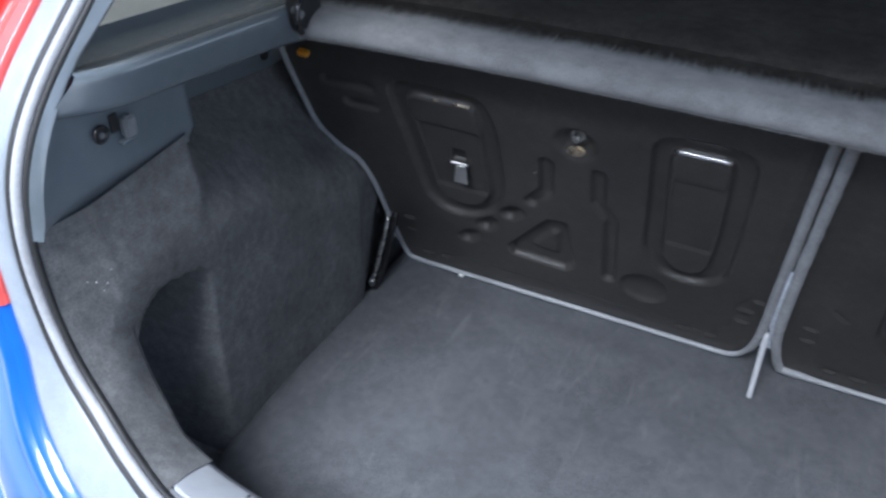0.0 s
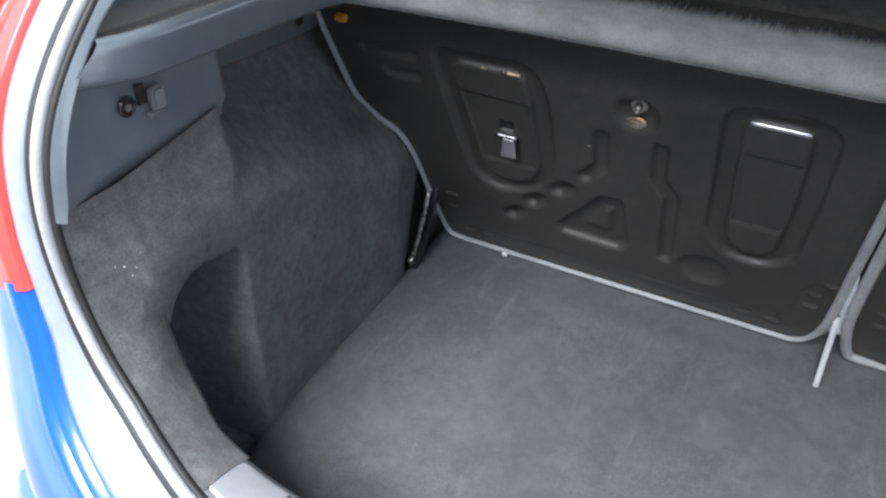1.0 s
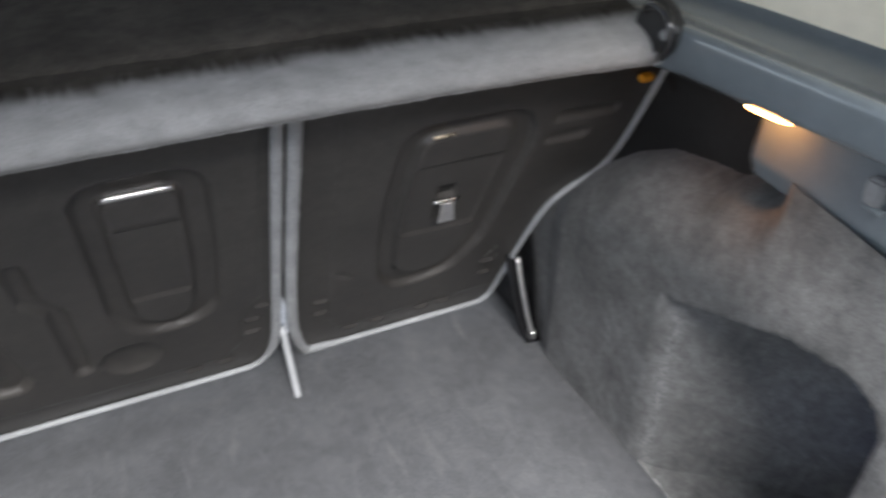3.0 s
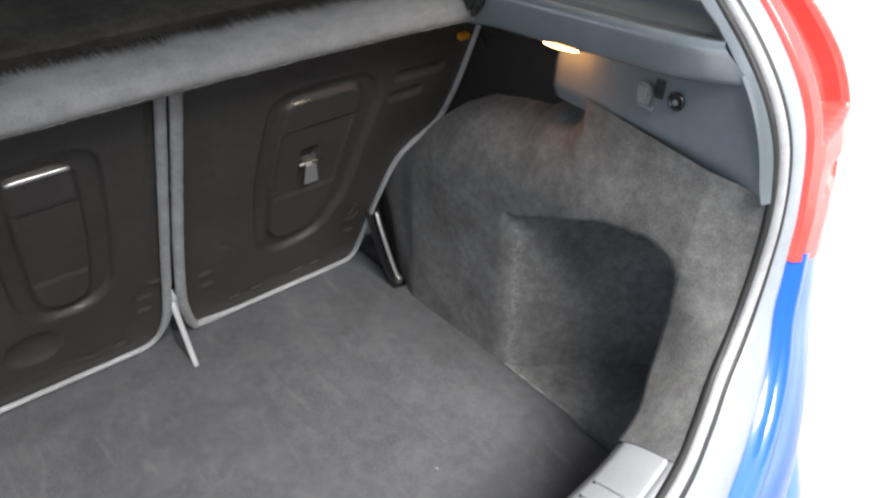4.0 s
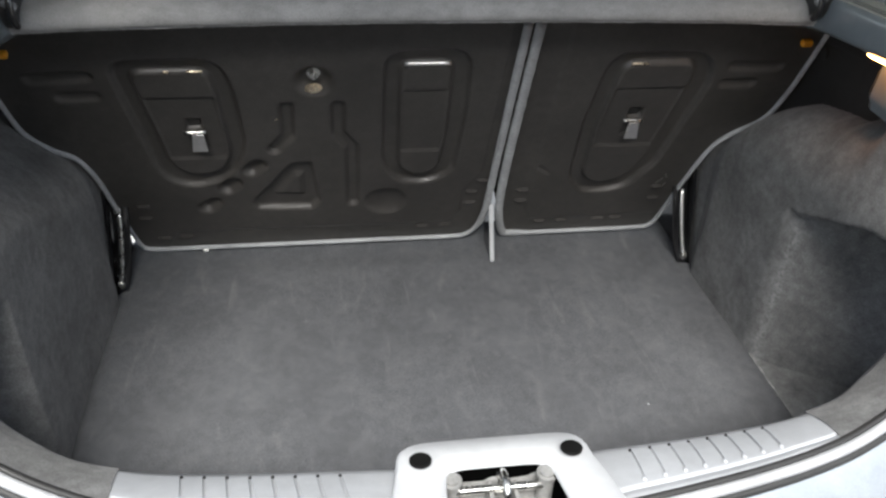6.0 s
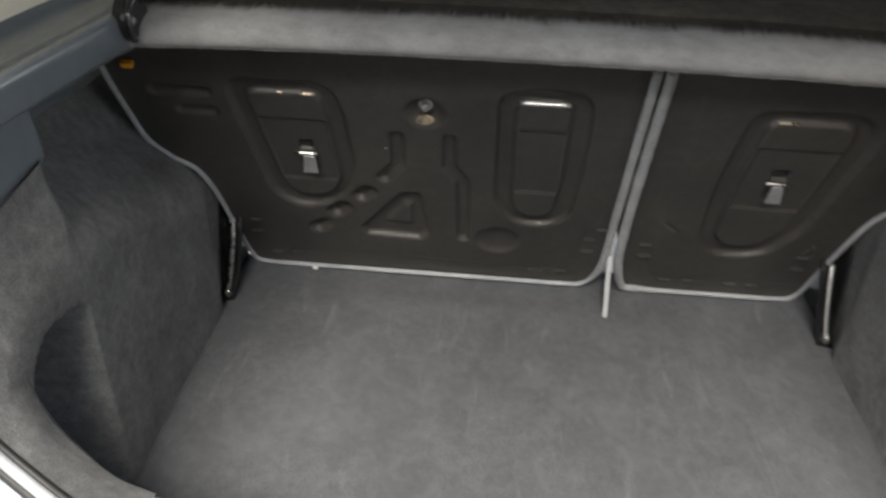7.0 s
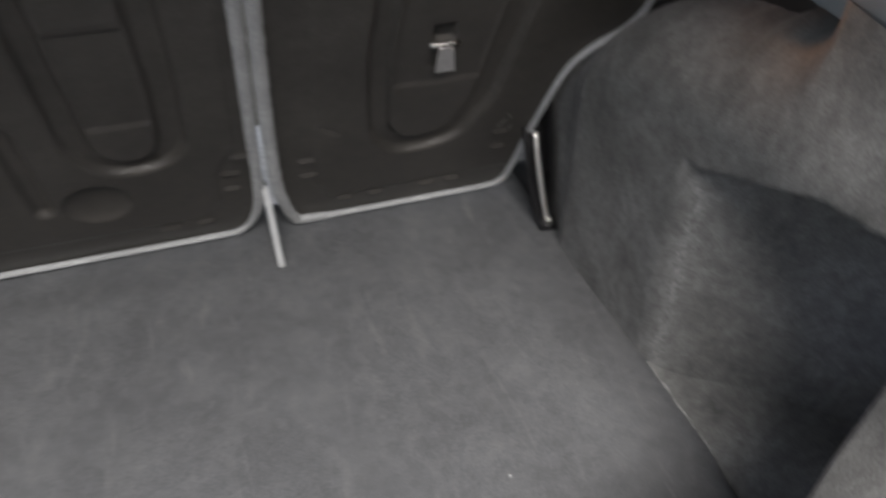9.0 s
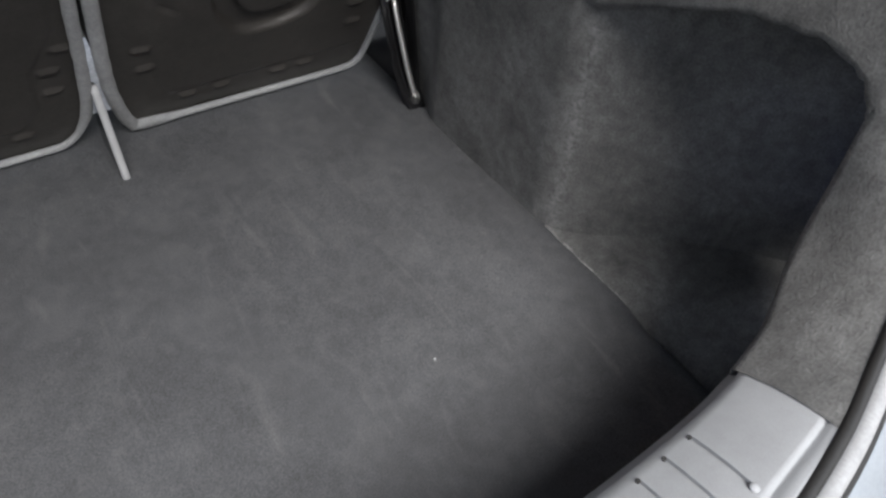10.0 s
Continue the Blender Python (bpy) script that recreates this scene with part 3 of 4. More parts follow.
def backrest(left, edge_line, label, split_from, split_to):
    seat = thing("rear_seat_backrest", label, "car seat", "rear backrests")
    line = spline(edge_line, 160)
    lo, hi = line.min(0), line.max(0)
    us, vs = np.arange(lo[0], hi[0] + 0.003, 0.0027), np.arange(lo[1], 0.53, 0.0027)
    U, V = np.meshgrid(us, vs)
    pts = np.stack([U, V], -1)
    poly = np.vstack([line, [(line[-1, 0], 0.56), (line[0, 0], 0.56)]])
    keep = inside(pts, poly) < 0.0015
    H = relief(pts, left)
    cells = keep[:-1, :-1] & keep[1:, :-1] & keep[:-1, 1:] & keep[1:, 1:]
    full = np.zeros_like(keep)
    full[:-1, :-1] = cells
    faces = grid_faces(len(vs), len(us), full)
    used = np.zeros(U.size, bool)
    used[np.array(faces).ravel()] = True
    index = np.cumsum(used) - 1
    verts = on_seat(U, V, H).reshape(-1, 3)[used]
    place_mesh("back_panel", verts, [tuple(int(index[i]) for i in f) for f in faces], STEEL, seat, "black painted pressed steel back panel")
    # upholstered body on the far side of the panel
    body = line[::4]
    ring = [on_seat(body[:, 0], body[:, 1], -0.017), on_seat(body[:, 0], body[:, 1], -0.09)]
    cap = on_seat([body[-1, 0], body[0, 0]], [0.53, 0.53], -0.017), on_seat([body[-1, 0], body[0, 0]], [0.53, 0.53], -0.09)
    r0, r1 = np.vstack([ring[0], cap[0]]), np.vstack([ring[1], cap[1]])
    n = len(r0)
    place_mesh("upholstery", np.vstack([r0, r1]), [(i, (i + 1) % n, n + (i + 1) % n, n + i) for i in range(n)] + [tuple(range(n)), tuple(range(n, 2 * n))],
               SHELFDARK, seat, "dark cloth upholstery", smooth=False)
    # binding round the edge: thin along the bottom, broad along the split
    d = np.abs(np.arange(len(line)) - (split_from + split_to) / 2)
    broad = smooth01(((split_to - split_from) / 2 - d) / 6 + 0.5)
    wide = 0.0034 + (0.0032 if left else 0.0042) * broad
    lump = np.array([noise.noise((i * 0.55, 3.0 if left else 9.0, 0)) + 0.5 * noise.noise((i * 1.9, 1.0, 0)) for i in range(len(line))])
    wide = wide * (1 + 0.13 * lump)
    tube("edge_binding", on_seat(line[:, 0], line[:, 1], 0.003), wide, 0.0042 + 0.0015 * broad, OUT, BINDING, seat, "grey cloth edge binding", 12)
    return seat


LEFT_LINE = [(-0.574, 0.52), (-0.576, 0.464), (-0.570, 0.39), (-0.561, 0.33), (-0.535, 0.292), (-0.507, 0.268), (-0.491, 0.216), (-0.483, 0.14), (-0.475, 0.07), (-0.468, 0.030), (-0.452, 0.0155),
             (-0.36, 0.0135), (-0.14, 0.013), (0.07, 0.013), (0.097, 0.0165), (0.115, 0.038), (0.1265, 0.09), (0.1268, 0.24), (0.1265, 0.38), (0.1265, 0.52)]
RIGHT_LINE = [(0.1435, 0.52), (0.1435, 0.38), (0.1445, 0.24), (0.1485, 0.12), (0.156, 0.065), (0.168, 0.024), (0.186, 0.0145), (0.30, 0.0135), (0.43, 0.0145), (0.452, 0.022), (0.461, 0.05),
              (0.472, 0.153), (0.487, 0.245), (0.510, 0.282), (0.548, 0.315), (0.561, 0.37), (0.564, 0.44), (0.564, 0.52)]
seat_left = backrest(True, LEFT_LINE, "wide folding rear backrest with bare black steel back", 112, 176)
seat_right = backrest(False, RIGHT_LINE, "narrow folding rear backrest with bare black steel back", -20, 66)


def tether_anchor(seat, u):
    """A child-seat anchor: bar across a slot, with a bright tongue below."""
    turn = Matrix((( 1, 0, 0, 0), (0, UP[1], OUT[1], 0), (0, UP[2], OUT[2], 0), (0, 0, 0, 1)))

    def at(a, b, h):
        return Matrix.Translation(on_seat(a, b, h)) @ turn

    a = on_seat(np.array([u - 0.0155, u + 0.0155]), np.array([0.320, 0.320]), 0.0015)
    ob = tube("anchor_bar", np.linspace(a[0], a[1], 6), 0.0026, 0.0026, OUT, METAL, seat, "bright steel anchor bar")
    bm = prism([(-0.008, 0.0), (0.014, 0.0), (0.011, 0.030), (-0.005, 0.030)], 0.002, 0.0006)
    part("anchor_tongue", moved(bm, at(u, 0.285, 0.0080) @ pose(0, 0, 0, -15, 0, 0)), POLISH, seat, "bright folded steel tongue")
    # dark plate painting the shade inside the slot behind the bar
    bm = block((0.017, 0.016, 0.002), 0)
    part("slot_shade", moved(bm, at(u, 0.333, -0.009)), DARK, seat, "plate coloured dark for the shade in the slot")


tether_anchor(seat_left, -0.331)
tether_anchor(seat_right, 0.331)
turn = Matrix(((1, 0, 0, 0), (0, UP[1], OUT[1], 0), (0, UP[2], OUT[2], 0), (0, 0, 0, 1)))


def seat_at(u, v, h):
    return Matrix.Translation(on_seat(u, v, h)) @ turn


bolt = part("bolt", moved(disc(0.0065, 0.008, 6, 0.001), seat_at(-0.157, 0.423, -0.008)), METAL, seat_left, "bright hexagon bolt")
part("bolt_tip", moved(disc(0.0034, 0.006, 16, 0.0008), seat_at(-0.157, 0.423, -0.003)), METAL, bolt)
part("washer", moved(disc(0.0095, 0.0016, 28, 0.0005), seat_at(-0.157, 0.422, -0.0122)), METAL, seat_left)
part("weld_nut_patch", moved(moved(disc(0.0085, 0.003, 22, 0.001), Matrix.Diagonal((1.45, 0.85, 1, 1))), seat_at(-0.158, 0.3985, -0.0058) @ pose(0, 0, 0, -24, 0, 8)), RUST, seat_left, "worn bare metal patch below the bolt")
part("staple", moved(block((0.009, 0.006, 0.004), 0.001), seat_at(-0.362, 0.013, 0.0095)), WHITE, seat_left, "small white staple on the binding")
for s, seat in ((-1, seat_left), (1, seat_right)):
    part("release_tab", moved(block((0.016, 0.009, 0.010), 0.003, 3), seat_at(s * 0.536, 0.484, 0.008)), YELLOW, seat, "amber plastic release tab")

# added pale strip that draws the highlight on the centre pocket's top edge
a = on_seat(np.array([-0.033, 0.031]), np.array([0.4475, 0.4475]), -0.001)
tube("edge_highlight", np.linspace(a[0], a[1], 8), 0.0031, 0.0028, OUT, POLISH, seat_left, "pale metal strip for the highlight on the pocket edge")
a = on_seat(np.array([0.294, 0.318]), np.array([0.440, 0.440]), -0.001)
tube("worn_lit_edge", np.linspace(a[0], a[1], 8), 0.002, 0.002, OUT, RUST, seat_right, "worn brownish metal edge of the pocket")
for u0, u1 in ((-0.352, -0.346), (-0.323, -0.302)):
    a = on_seat(np.array([u0, u1]), np.array([0.4395, 0.4395]), -0.001)
    tube("worn_lit_edge", np.linspace(a[0], a[1], 8), 0.0019, 0.0019, OUT, RUST, seat_left, "worn bare metal edge of the pocket")
bm = bmesh.new()
bmesh.ops.create_icosphere(bm, subdivisions=2, radius=0.0056)
part("binding_knot", moved(bm, seat_at(-0.4825, 0.136, 0.004)), BINDING, seat_left, "small grey knot on the binding", smooth=True)

for u, v, turn_z, long in ((0.428, 0.158, 62, 0.017), (0.436, 0.171, 118, 0.012), (0.441, 0.146, 70, 0.010), (-0.214, 0.342, 15, 0.005)):
    seat = seat_right if u > 0.14 else seat_left
    part("paint_chip", moved(block((long, 0.0012, 0.0006), 0.0002), seat_at(u, v, 0.0006) @ pose(0, 0, 0, 0, 0, turn_z)), RUST if long < 0.006 else WHITEMETAL, seat, "small bare scratch in the paint")

# ---- hinge brackets at both ends of the backrests ----
for s in (-1, 1):
    br = thing("hinge_bracket", "gloss black steel seat hinge with a bright rod", "bracket", "seat hinge brackets", at=(s * 0.476 - (0.005 if s < 0 else 0), -0.06, 0))
    inv = Matrix.Translation((-s * 0.476, 0.06, 0))
    bm = prism([(-0.112, -0.012), (-0.098, -0.014), (0.03, -0.010), (0.03, 0.02), (-0.03, 0.10), (-0.052, 0.168), (-0.068, 0.165), (-0.082, 0.12)], 0.003, 0.0008)
    m = inv @ Matrix.Translation((s * 0.4925, 0, 0)) @ Matrix(((0, 0, -s, 0), (1, 0, 0, 0), (0, 1, 0, 0), (0, 0, 0, 1)))
    part("plate", moved(bm, m), GLOSSBLACK, br)
    rod = np.array(spline([(s * 0.473, -0.067, 0.128), (s * 0.473, -0.079, 0.10), (s * 0.477, -0.100, 0.045), (s * 0.482, -0.113, 0.012)], 16)) - (s * 0.476, -0.06, 0)
    # right rod gets a paler metal than the left, for its highlight
    tube("rod", rod, np.interp(range(16), [0, 6, 12, 15], [0.0024, 0.0034, 0.0034, 0.0042]), 0.0034, (1, 0, 0), POLISH if s > 0 else METAL, br, "bright steel rod")
    arm = np.array(spline([(s * 0.475, -0.044, 0.150), (s * 0.475, -0.064, 0.10), (s * 0.478, -0.085, 0.045), (s * 0.484, -0.106, 0.006), (s * 0.487, -0.116, -0.012)], 18)) - (s * 0.476, -0.06, 0)
    tube("arm", arm, np.interp(range(18), [0, 8, 13, 16, 17], [0.015, 0.013, 0.014, 0.012, 0.005]), 0.0034, (0, -1, 0.3), GLOSSBLACK, br, "gloss black pressed arm")
    bm = disc(0.009, 0.008, 20, 0.002)
    part("rivet", moved(bm, inv @ pose(s * 0.481, -0.109, 0.016, 0, 90, 0)), METAL, br)

centre = thing("centre_bracket", "steel centre hinge plate with a pale painted edge", "bracket", at=(0.135, -0.06, 0))
bm = prism([(-0.079, -0.006), (-0.01, -0.006), (0.0, 0.08), (-0.043, 0.100)], 0.003, 0.0006)
part("plate", moved(bm, Matrix.Translation((0.0, 0.06, 0)) @ Matrix(((0, 0, 1, 0), (1, 0, 0, 0), (0, 1, 0, 0), (0, 0, 0, 1)))), GLOSSBLACK, centre)
blade = np.linspace((0.000, 0.014, 0.101), (0.003, -0.021, -0.002), 10)
tube("front_edge", blade, 0.0042, 0.0025, (0, -1, 0.3), COVER, centre, "pale painted steel edge")

# ---- load sill ----
sill = thing("load_sill_trim", "light grey ribbed plastic trim over the load sill", "sill trim", at=(0, -0.73, 0.2))
base = np.array((0, -0.73, 0.2))
grooves = [0.146 + i * 0.0213 for i in range(8)]
xs = np.linspace(0.0, CORNER_X, 46)
xs = xs[[min(abs(x - g) for g in grooves) > 0.003 for x in xs]]
xs = np.unique(np.r_[xs, [g + d for g in grooves for d in (-0.0018, 0.0018)]])
xs = np.r_[-xs[:0:-1], xs]


def slant(row, a):
    row[:, 0] -= np.sign(row[:, 0]) * 0.014 * (a - 0.15) * smooth01((CORNER_X - np.abs(row[:, 0])) / 0.05) * smooth01((np.abs(row[:, 0]) - 0.10) / 0.03)
    return row


rim, edge = spline(both(RIM_HALF[:6]), 400), spline(both(SEAL_HALF[:6]), 400)


def at_x(line, x):
    return np.stack([x, np.interp(x, line[:, 0], line[:, 1]), np.interp(x, line[:, 0], line[:, 2])], 1)


R, E = at_x(rim, xs), at_x(edge, xs)
rows = [R + (0, 0.010, -0.22), R + (0, 0.003, -0.02), R + (0, 0.0005, -0.005), R + (0, -0.004, -0.0005)]
steps = (0.06, 0.15, 0.20, 0.30, 0.50, 0.69, 0.72, 0.76, 0.80, 0.82, 0.84, 0.86, 0.93, 0.985, 1.0)
for a in steps:
    line = 0.0022 if a in (0.82, 0.84) else 0
    row = R * (1 - a) + E * a
    row[:, 2] += 0.004 * math.sin(math.pi * a) - line - (0.004 if a == 1.0 else 0)
    rows.append(slant(row, a))
g = np.stack(rows) - base
keep = np.ones(g.shape[:2], bool)
keep[5:] &= ~((np.abs(g[5:, :, 0]) < 0.062))
for k in range(len(xs) - 1):
    if min(abs(abs(xs[k] + xs[k + 1]) / 2 - q) for q in grooves) < 0.0003:
        keep[5:9, k] = False
place_mesh("sill_cover", g.reshape(-1, 3), grid_faces(*g.shape[:2], keep), SILL, sill)
for s in (-1, 1):
    for q in grooves:
        pair = np.array(sorted((s * (q - 0.0018), s * (q + 0.0018))))
        a, b = at_x(rim, pair), at_x(edge, pair)
        walls = []
        for f in (0.15, 0.20, 0.30, 0.50, 0.69):
            top = slant(a * (1 - f) + b * f + (0, 0, 0.004 * math.sin(math.pi * f)), f)
            walls.append(np.stack([top[0], top[0] * 0.85 + top[1] * 0.15 - (0, 0, 0.0021), top[0] * 0.15 + top[1] * 0.85 - (0, 0, 0.0021), top[1]]))
        sheet("groove", np.stack(walls) - base, SILL, sill, smooth=False)
        end = slant(a * 0.28 + b * 0.72 + (0, 0, 0.0034), 0.72).mean(0)
        bm = bmesh.new()
        bmesh.ops.create_uvsphere(bm, u_segments=14, v_segments=8, radius=0.0026)
        bmesh.ops.scale(bm, vec=(1, 1.2, 0.6), verts=bm.verts)
        part("groove_stop", moved(bm, Matrix.Translation(end - base)), SILL, sill, smooth=True)
        head = slant(a * 0.85 + b * 0.15 + (0, 0, 0.0019), 0.15).mean(0)
        part("groove_head", moved(disc(0.0015, 0.001, 14, 0), Matrix.Translation(head - base)), DARK, sill)

cover = thing("latch_cover", "pale grey plastic latch cover with two black screw caps", "cover", at=(0.003, -0.74, 0.238))
outer = spline([(-0.112, -0.815), (-0.108, -0.775), (-0.097, -0.725), (-0.093, -0.701), (-0.076, -0.689), (-0.03, -0.687), (0.03, -0.687), (0.076, -0.689), (0.093, -0.701), (0.097, -0.725), (0.108, -0.775), (0.112, -0.815)], 60)
inner = spline([(-0.060, -0.815), (-0.056, -0.775), (-0.051, -0.736), (-0.047, -0.728), (-0.038, -0.724), (-0.02, -0.723), (0.02, -0.723), (0.038, -0.724), (0.047, -0.728), (0.051, -0.736), (0.056, -0.775), (0.060, -0.815)], 60)
off = np.array((0, -0.74, 0.236))


def level(line, z, grow=0.0):
    c = np.array((0, -0.76))
    d = line - c
    q = c + d * (1 + grow)
    return np.column_stack([q, np.full(len(q), z)]) - off


tilt = lambda g: g + np.stack([0 * g[:, 0], 0 * g[:, 0], -0.18 * (g[:, 1] + 0.02)], 1)
outer[:, 1] += 0.013 * smooth01((outer[:, 1] + 0.79) / 0.06)
inner[:, 1] += 0.007 * smooth01((inner[:, 1] + 0.79) / 0.06)
rows = [tilt(level(outer, 0.200, 0.02)), tilt(level(outer, 0.232)), tilt(level(outer, 0.2365, -0.03)), tilt(level(inner * 0.6 + outer * 0.4, 0.238)), tilt(level(inner, 0.2375, 0.03)), tilt(level(inner, 0.232))]
sheet("cover_shell", np.stack(rows), COVER, cover)
# recess walls coloured black in place of shade
sheet("recess_shade_wall", np.stack([tilt(level(inner, 0.2319)), tilt(level(inner, 0.17, 0.015))]), RECESS_SHADE, cover, "recess wall coloured black for the shade round the striker")
for s in (-1, 1):
    part("screw_cap", moved(disc(0.0108, 0.004, 28, 0.0012), pose(s * 0.0735, 0.031, -0.0015, -10, 0, 0)), CAP, cover, "round black screw cap")
striker = thing("latch_striker", "bare steel striker loop in the latch recess", "striker", at=(0.003, -0.737, 0.200))
part("base_plate", moved(block((0.112, 0.110, 0.006), 0.002), pose(0, -0.022, -0.014)), WHITEMETAL, striker)
outline = [(-0.050, -0.012), (0.050, -0.012), (0.050, 0.012), (0.040, 0.017), (0.030, 0.010), (0.012, 0.008), (0.006, 0.013), (-0.006, 0.013), (-0.012, 0.008), (-0.034, 0.008), (-0.042, 0.014), (-0.050, 0.012)]
part("front_plate", moved(prism(outline, 0.005, 0.001), pose(0, 0.022, 0.0, 90, 0, 0)), WHITEMETAL, striker, "grey steel plate with a stepped top edge")
tube("loop_bar", np.linspace((-0.045, 0.006, 0.014), (0.045, 0.006, 0.014), 8), 0.0040, 0.0040, (0, 0, 1), METAL, striker, "bright steel bar")
for s in (-1, 1):
    post = part("bar_post", moved(disc(0.0080, 0.034, 24, 0.002), pose(s * 0.046, 0.009, 0.006)), WHITEMETAL, striker, smooth=False)
    part("post_head", moved(disc(0.0100, 0.010, 24, 0.003), pose(s * 0.046, 0.010, 0.024)), WHITEMETAL, post)
hook = np.array([(0.004, 0.016 * math.cos(a) + 0.004, 0.012 + 0.016 * math.sin(a)) for a in np.linspace(-0.5, 2.6, 16)])
tube("latch_hook", hook, 0.0055, 0.0040, (1, 0, 0), METAL, striker, "bright steel hook")
part("hook_boss", moved(disc(0.0085, 0.010, 22, 0.003), pose(0.004, -0.014, -0.004)), METAL, striker)
for s in (-1, 1):
    part("hook_cheek", moved(block((0.005, 0.030, 0.020), 0.002), pose(0.004 + s * 0.012, 0.002, 0.002)), WHITEMETAL, striker)
part("lower_guide", moved(block((0.060, 0.020, 0.010), 0.004), pose(0.002, -0.034, -0.006)), WHITEMETAL, striker)

# ---- seal round the boot opening ----
SEAL = spline(both(SEAL_HALF), 360)
tan = np.gradient(SEAL, axis=0)
tan /= np.linalg.norm(tan, axis=1)[:, None]
face = np.array((0, -0.83, 0.55))
outw = np.cross(tan, np.broadcast_to(face, tan.shape))
outw /= np.linalg.norm(outw, axis=1)[:, None]
if outw[180, 2] > 0:
    outw = -outw
nrm = np.cross(outw, tan)
nrm *= np.sign((nrm * face).sum(1))[:, None]


def off_seal(a, b):
    return SEAL + a * outw + b * nrm


seal = thing("boot_seal", "grey rubber weatherstrip round the boot opening", "seal")
tube("inner_gap_strip", off_seal(0.000, -0.003), 0.0032, 0.004, nrm, RUBBER, seal, "black inner edge")
tube("seal_bulb", off_seal(0.0072, 0.001), 0.0054, 0.0058, nrm, SEALGREY, seal, "grey sealing lip", 14)
tube("seal_groove", off_seal(0.0158, 0.001), 0.0046, 0.0042, nrm, RUBBER, seal, "black groove")
EXT = 0.026 * (1 - smooth01((SEAL[:, 2] - 0.25) / 0.07))


def off_wide(a, b):
    return SEAL + (a + 0.010 + EXT)[:, None] * outw + b * nrm


flange = thing("body_flange", "pale grey painted metal flange round the boot opening", "car body")
rows = np.stack([off_seal(0.0185, -0.008), off_seal(0.0195, 0.002), off_seal(0.024, 0.004), off_wide(0.034, 0.002), off_wide(0.042, -0.002), off_wide(0.046, -0.010), off_wide(0.047, -0.03)])
side = np.abs(SEAL[:, 0]) > 0.43
first, last = int(np.argmax(~side)), len(SEAL) - int(np.argmax(~side[::-1]))
sheet("side_flange", rows[:, : first + 1], FLANGE, flange)
sheet("sill_flange", rows[:, first:last], FLANGE, flange, "pale grey painted flange under the sill trim")
sheet("side_flange", rows[:, last - 1 :], FLANGE, flange)

# ---- rear corners of the body: lamps, quarter panels, bumper ----
def corner_skin(sel, width):
    """The body's rounded rear corner outside the flange; width: how far it reaches out, for each point of the seal."""
    prof = [(0.0, -0.008), (0.03, -0.002), (0.18, 0.000), (0.45, -0.004), (0.70, -0.014), (0.88, -0.030), (0.97, -0.052), (1.0, -0.085), (1.02, -0.13)]
    return np.stack([SEAL[sel] + (0.055 + EXT[sel] + a * (width[sel] - 0.010))[:, None] * outw[sel] + b * nrm[sel] for a, b in prof])


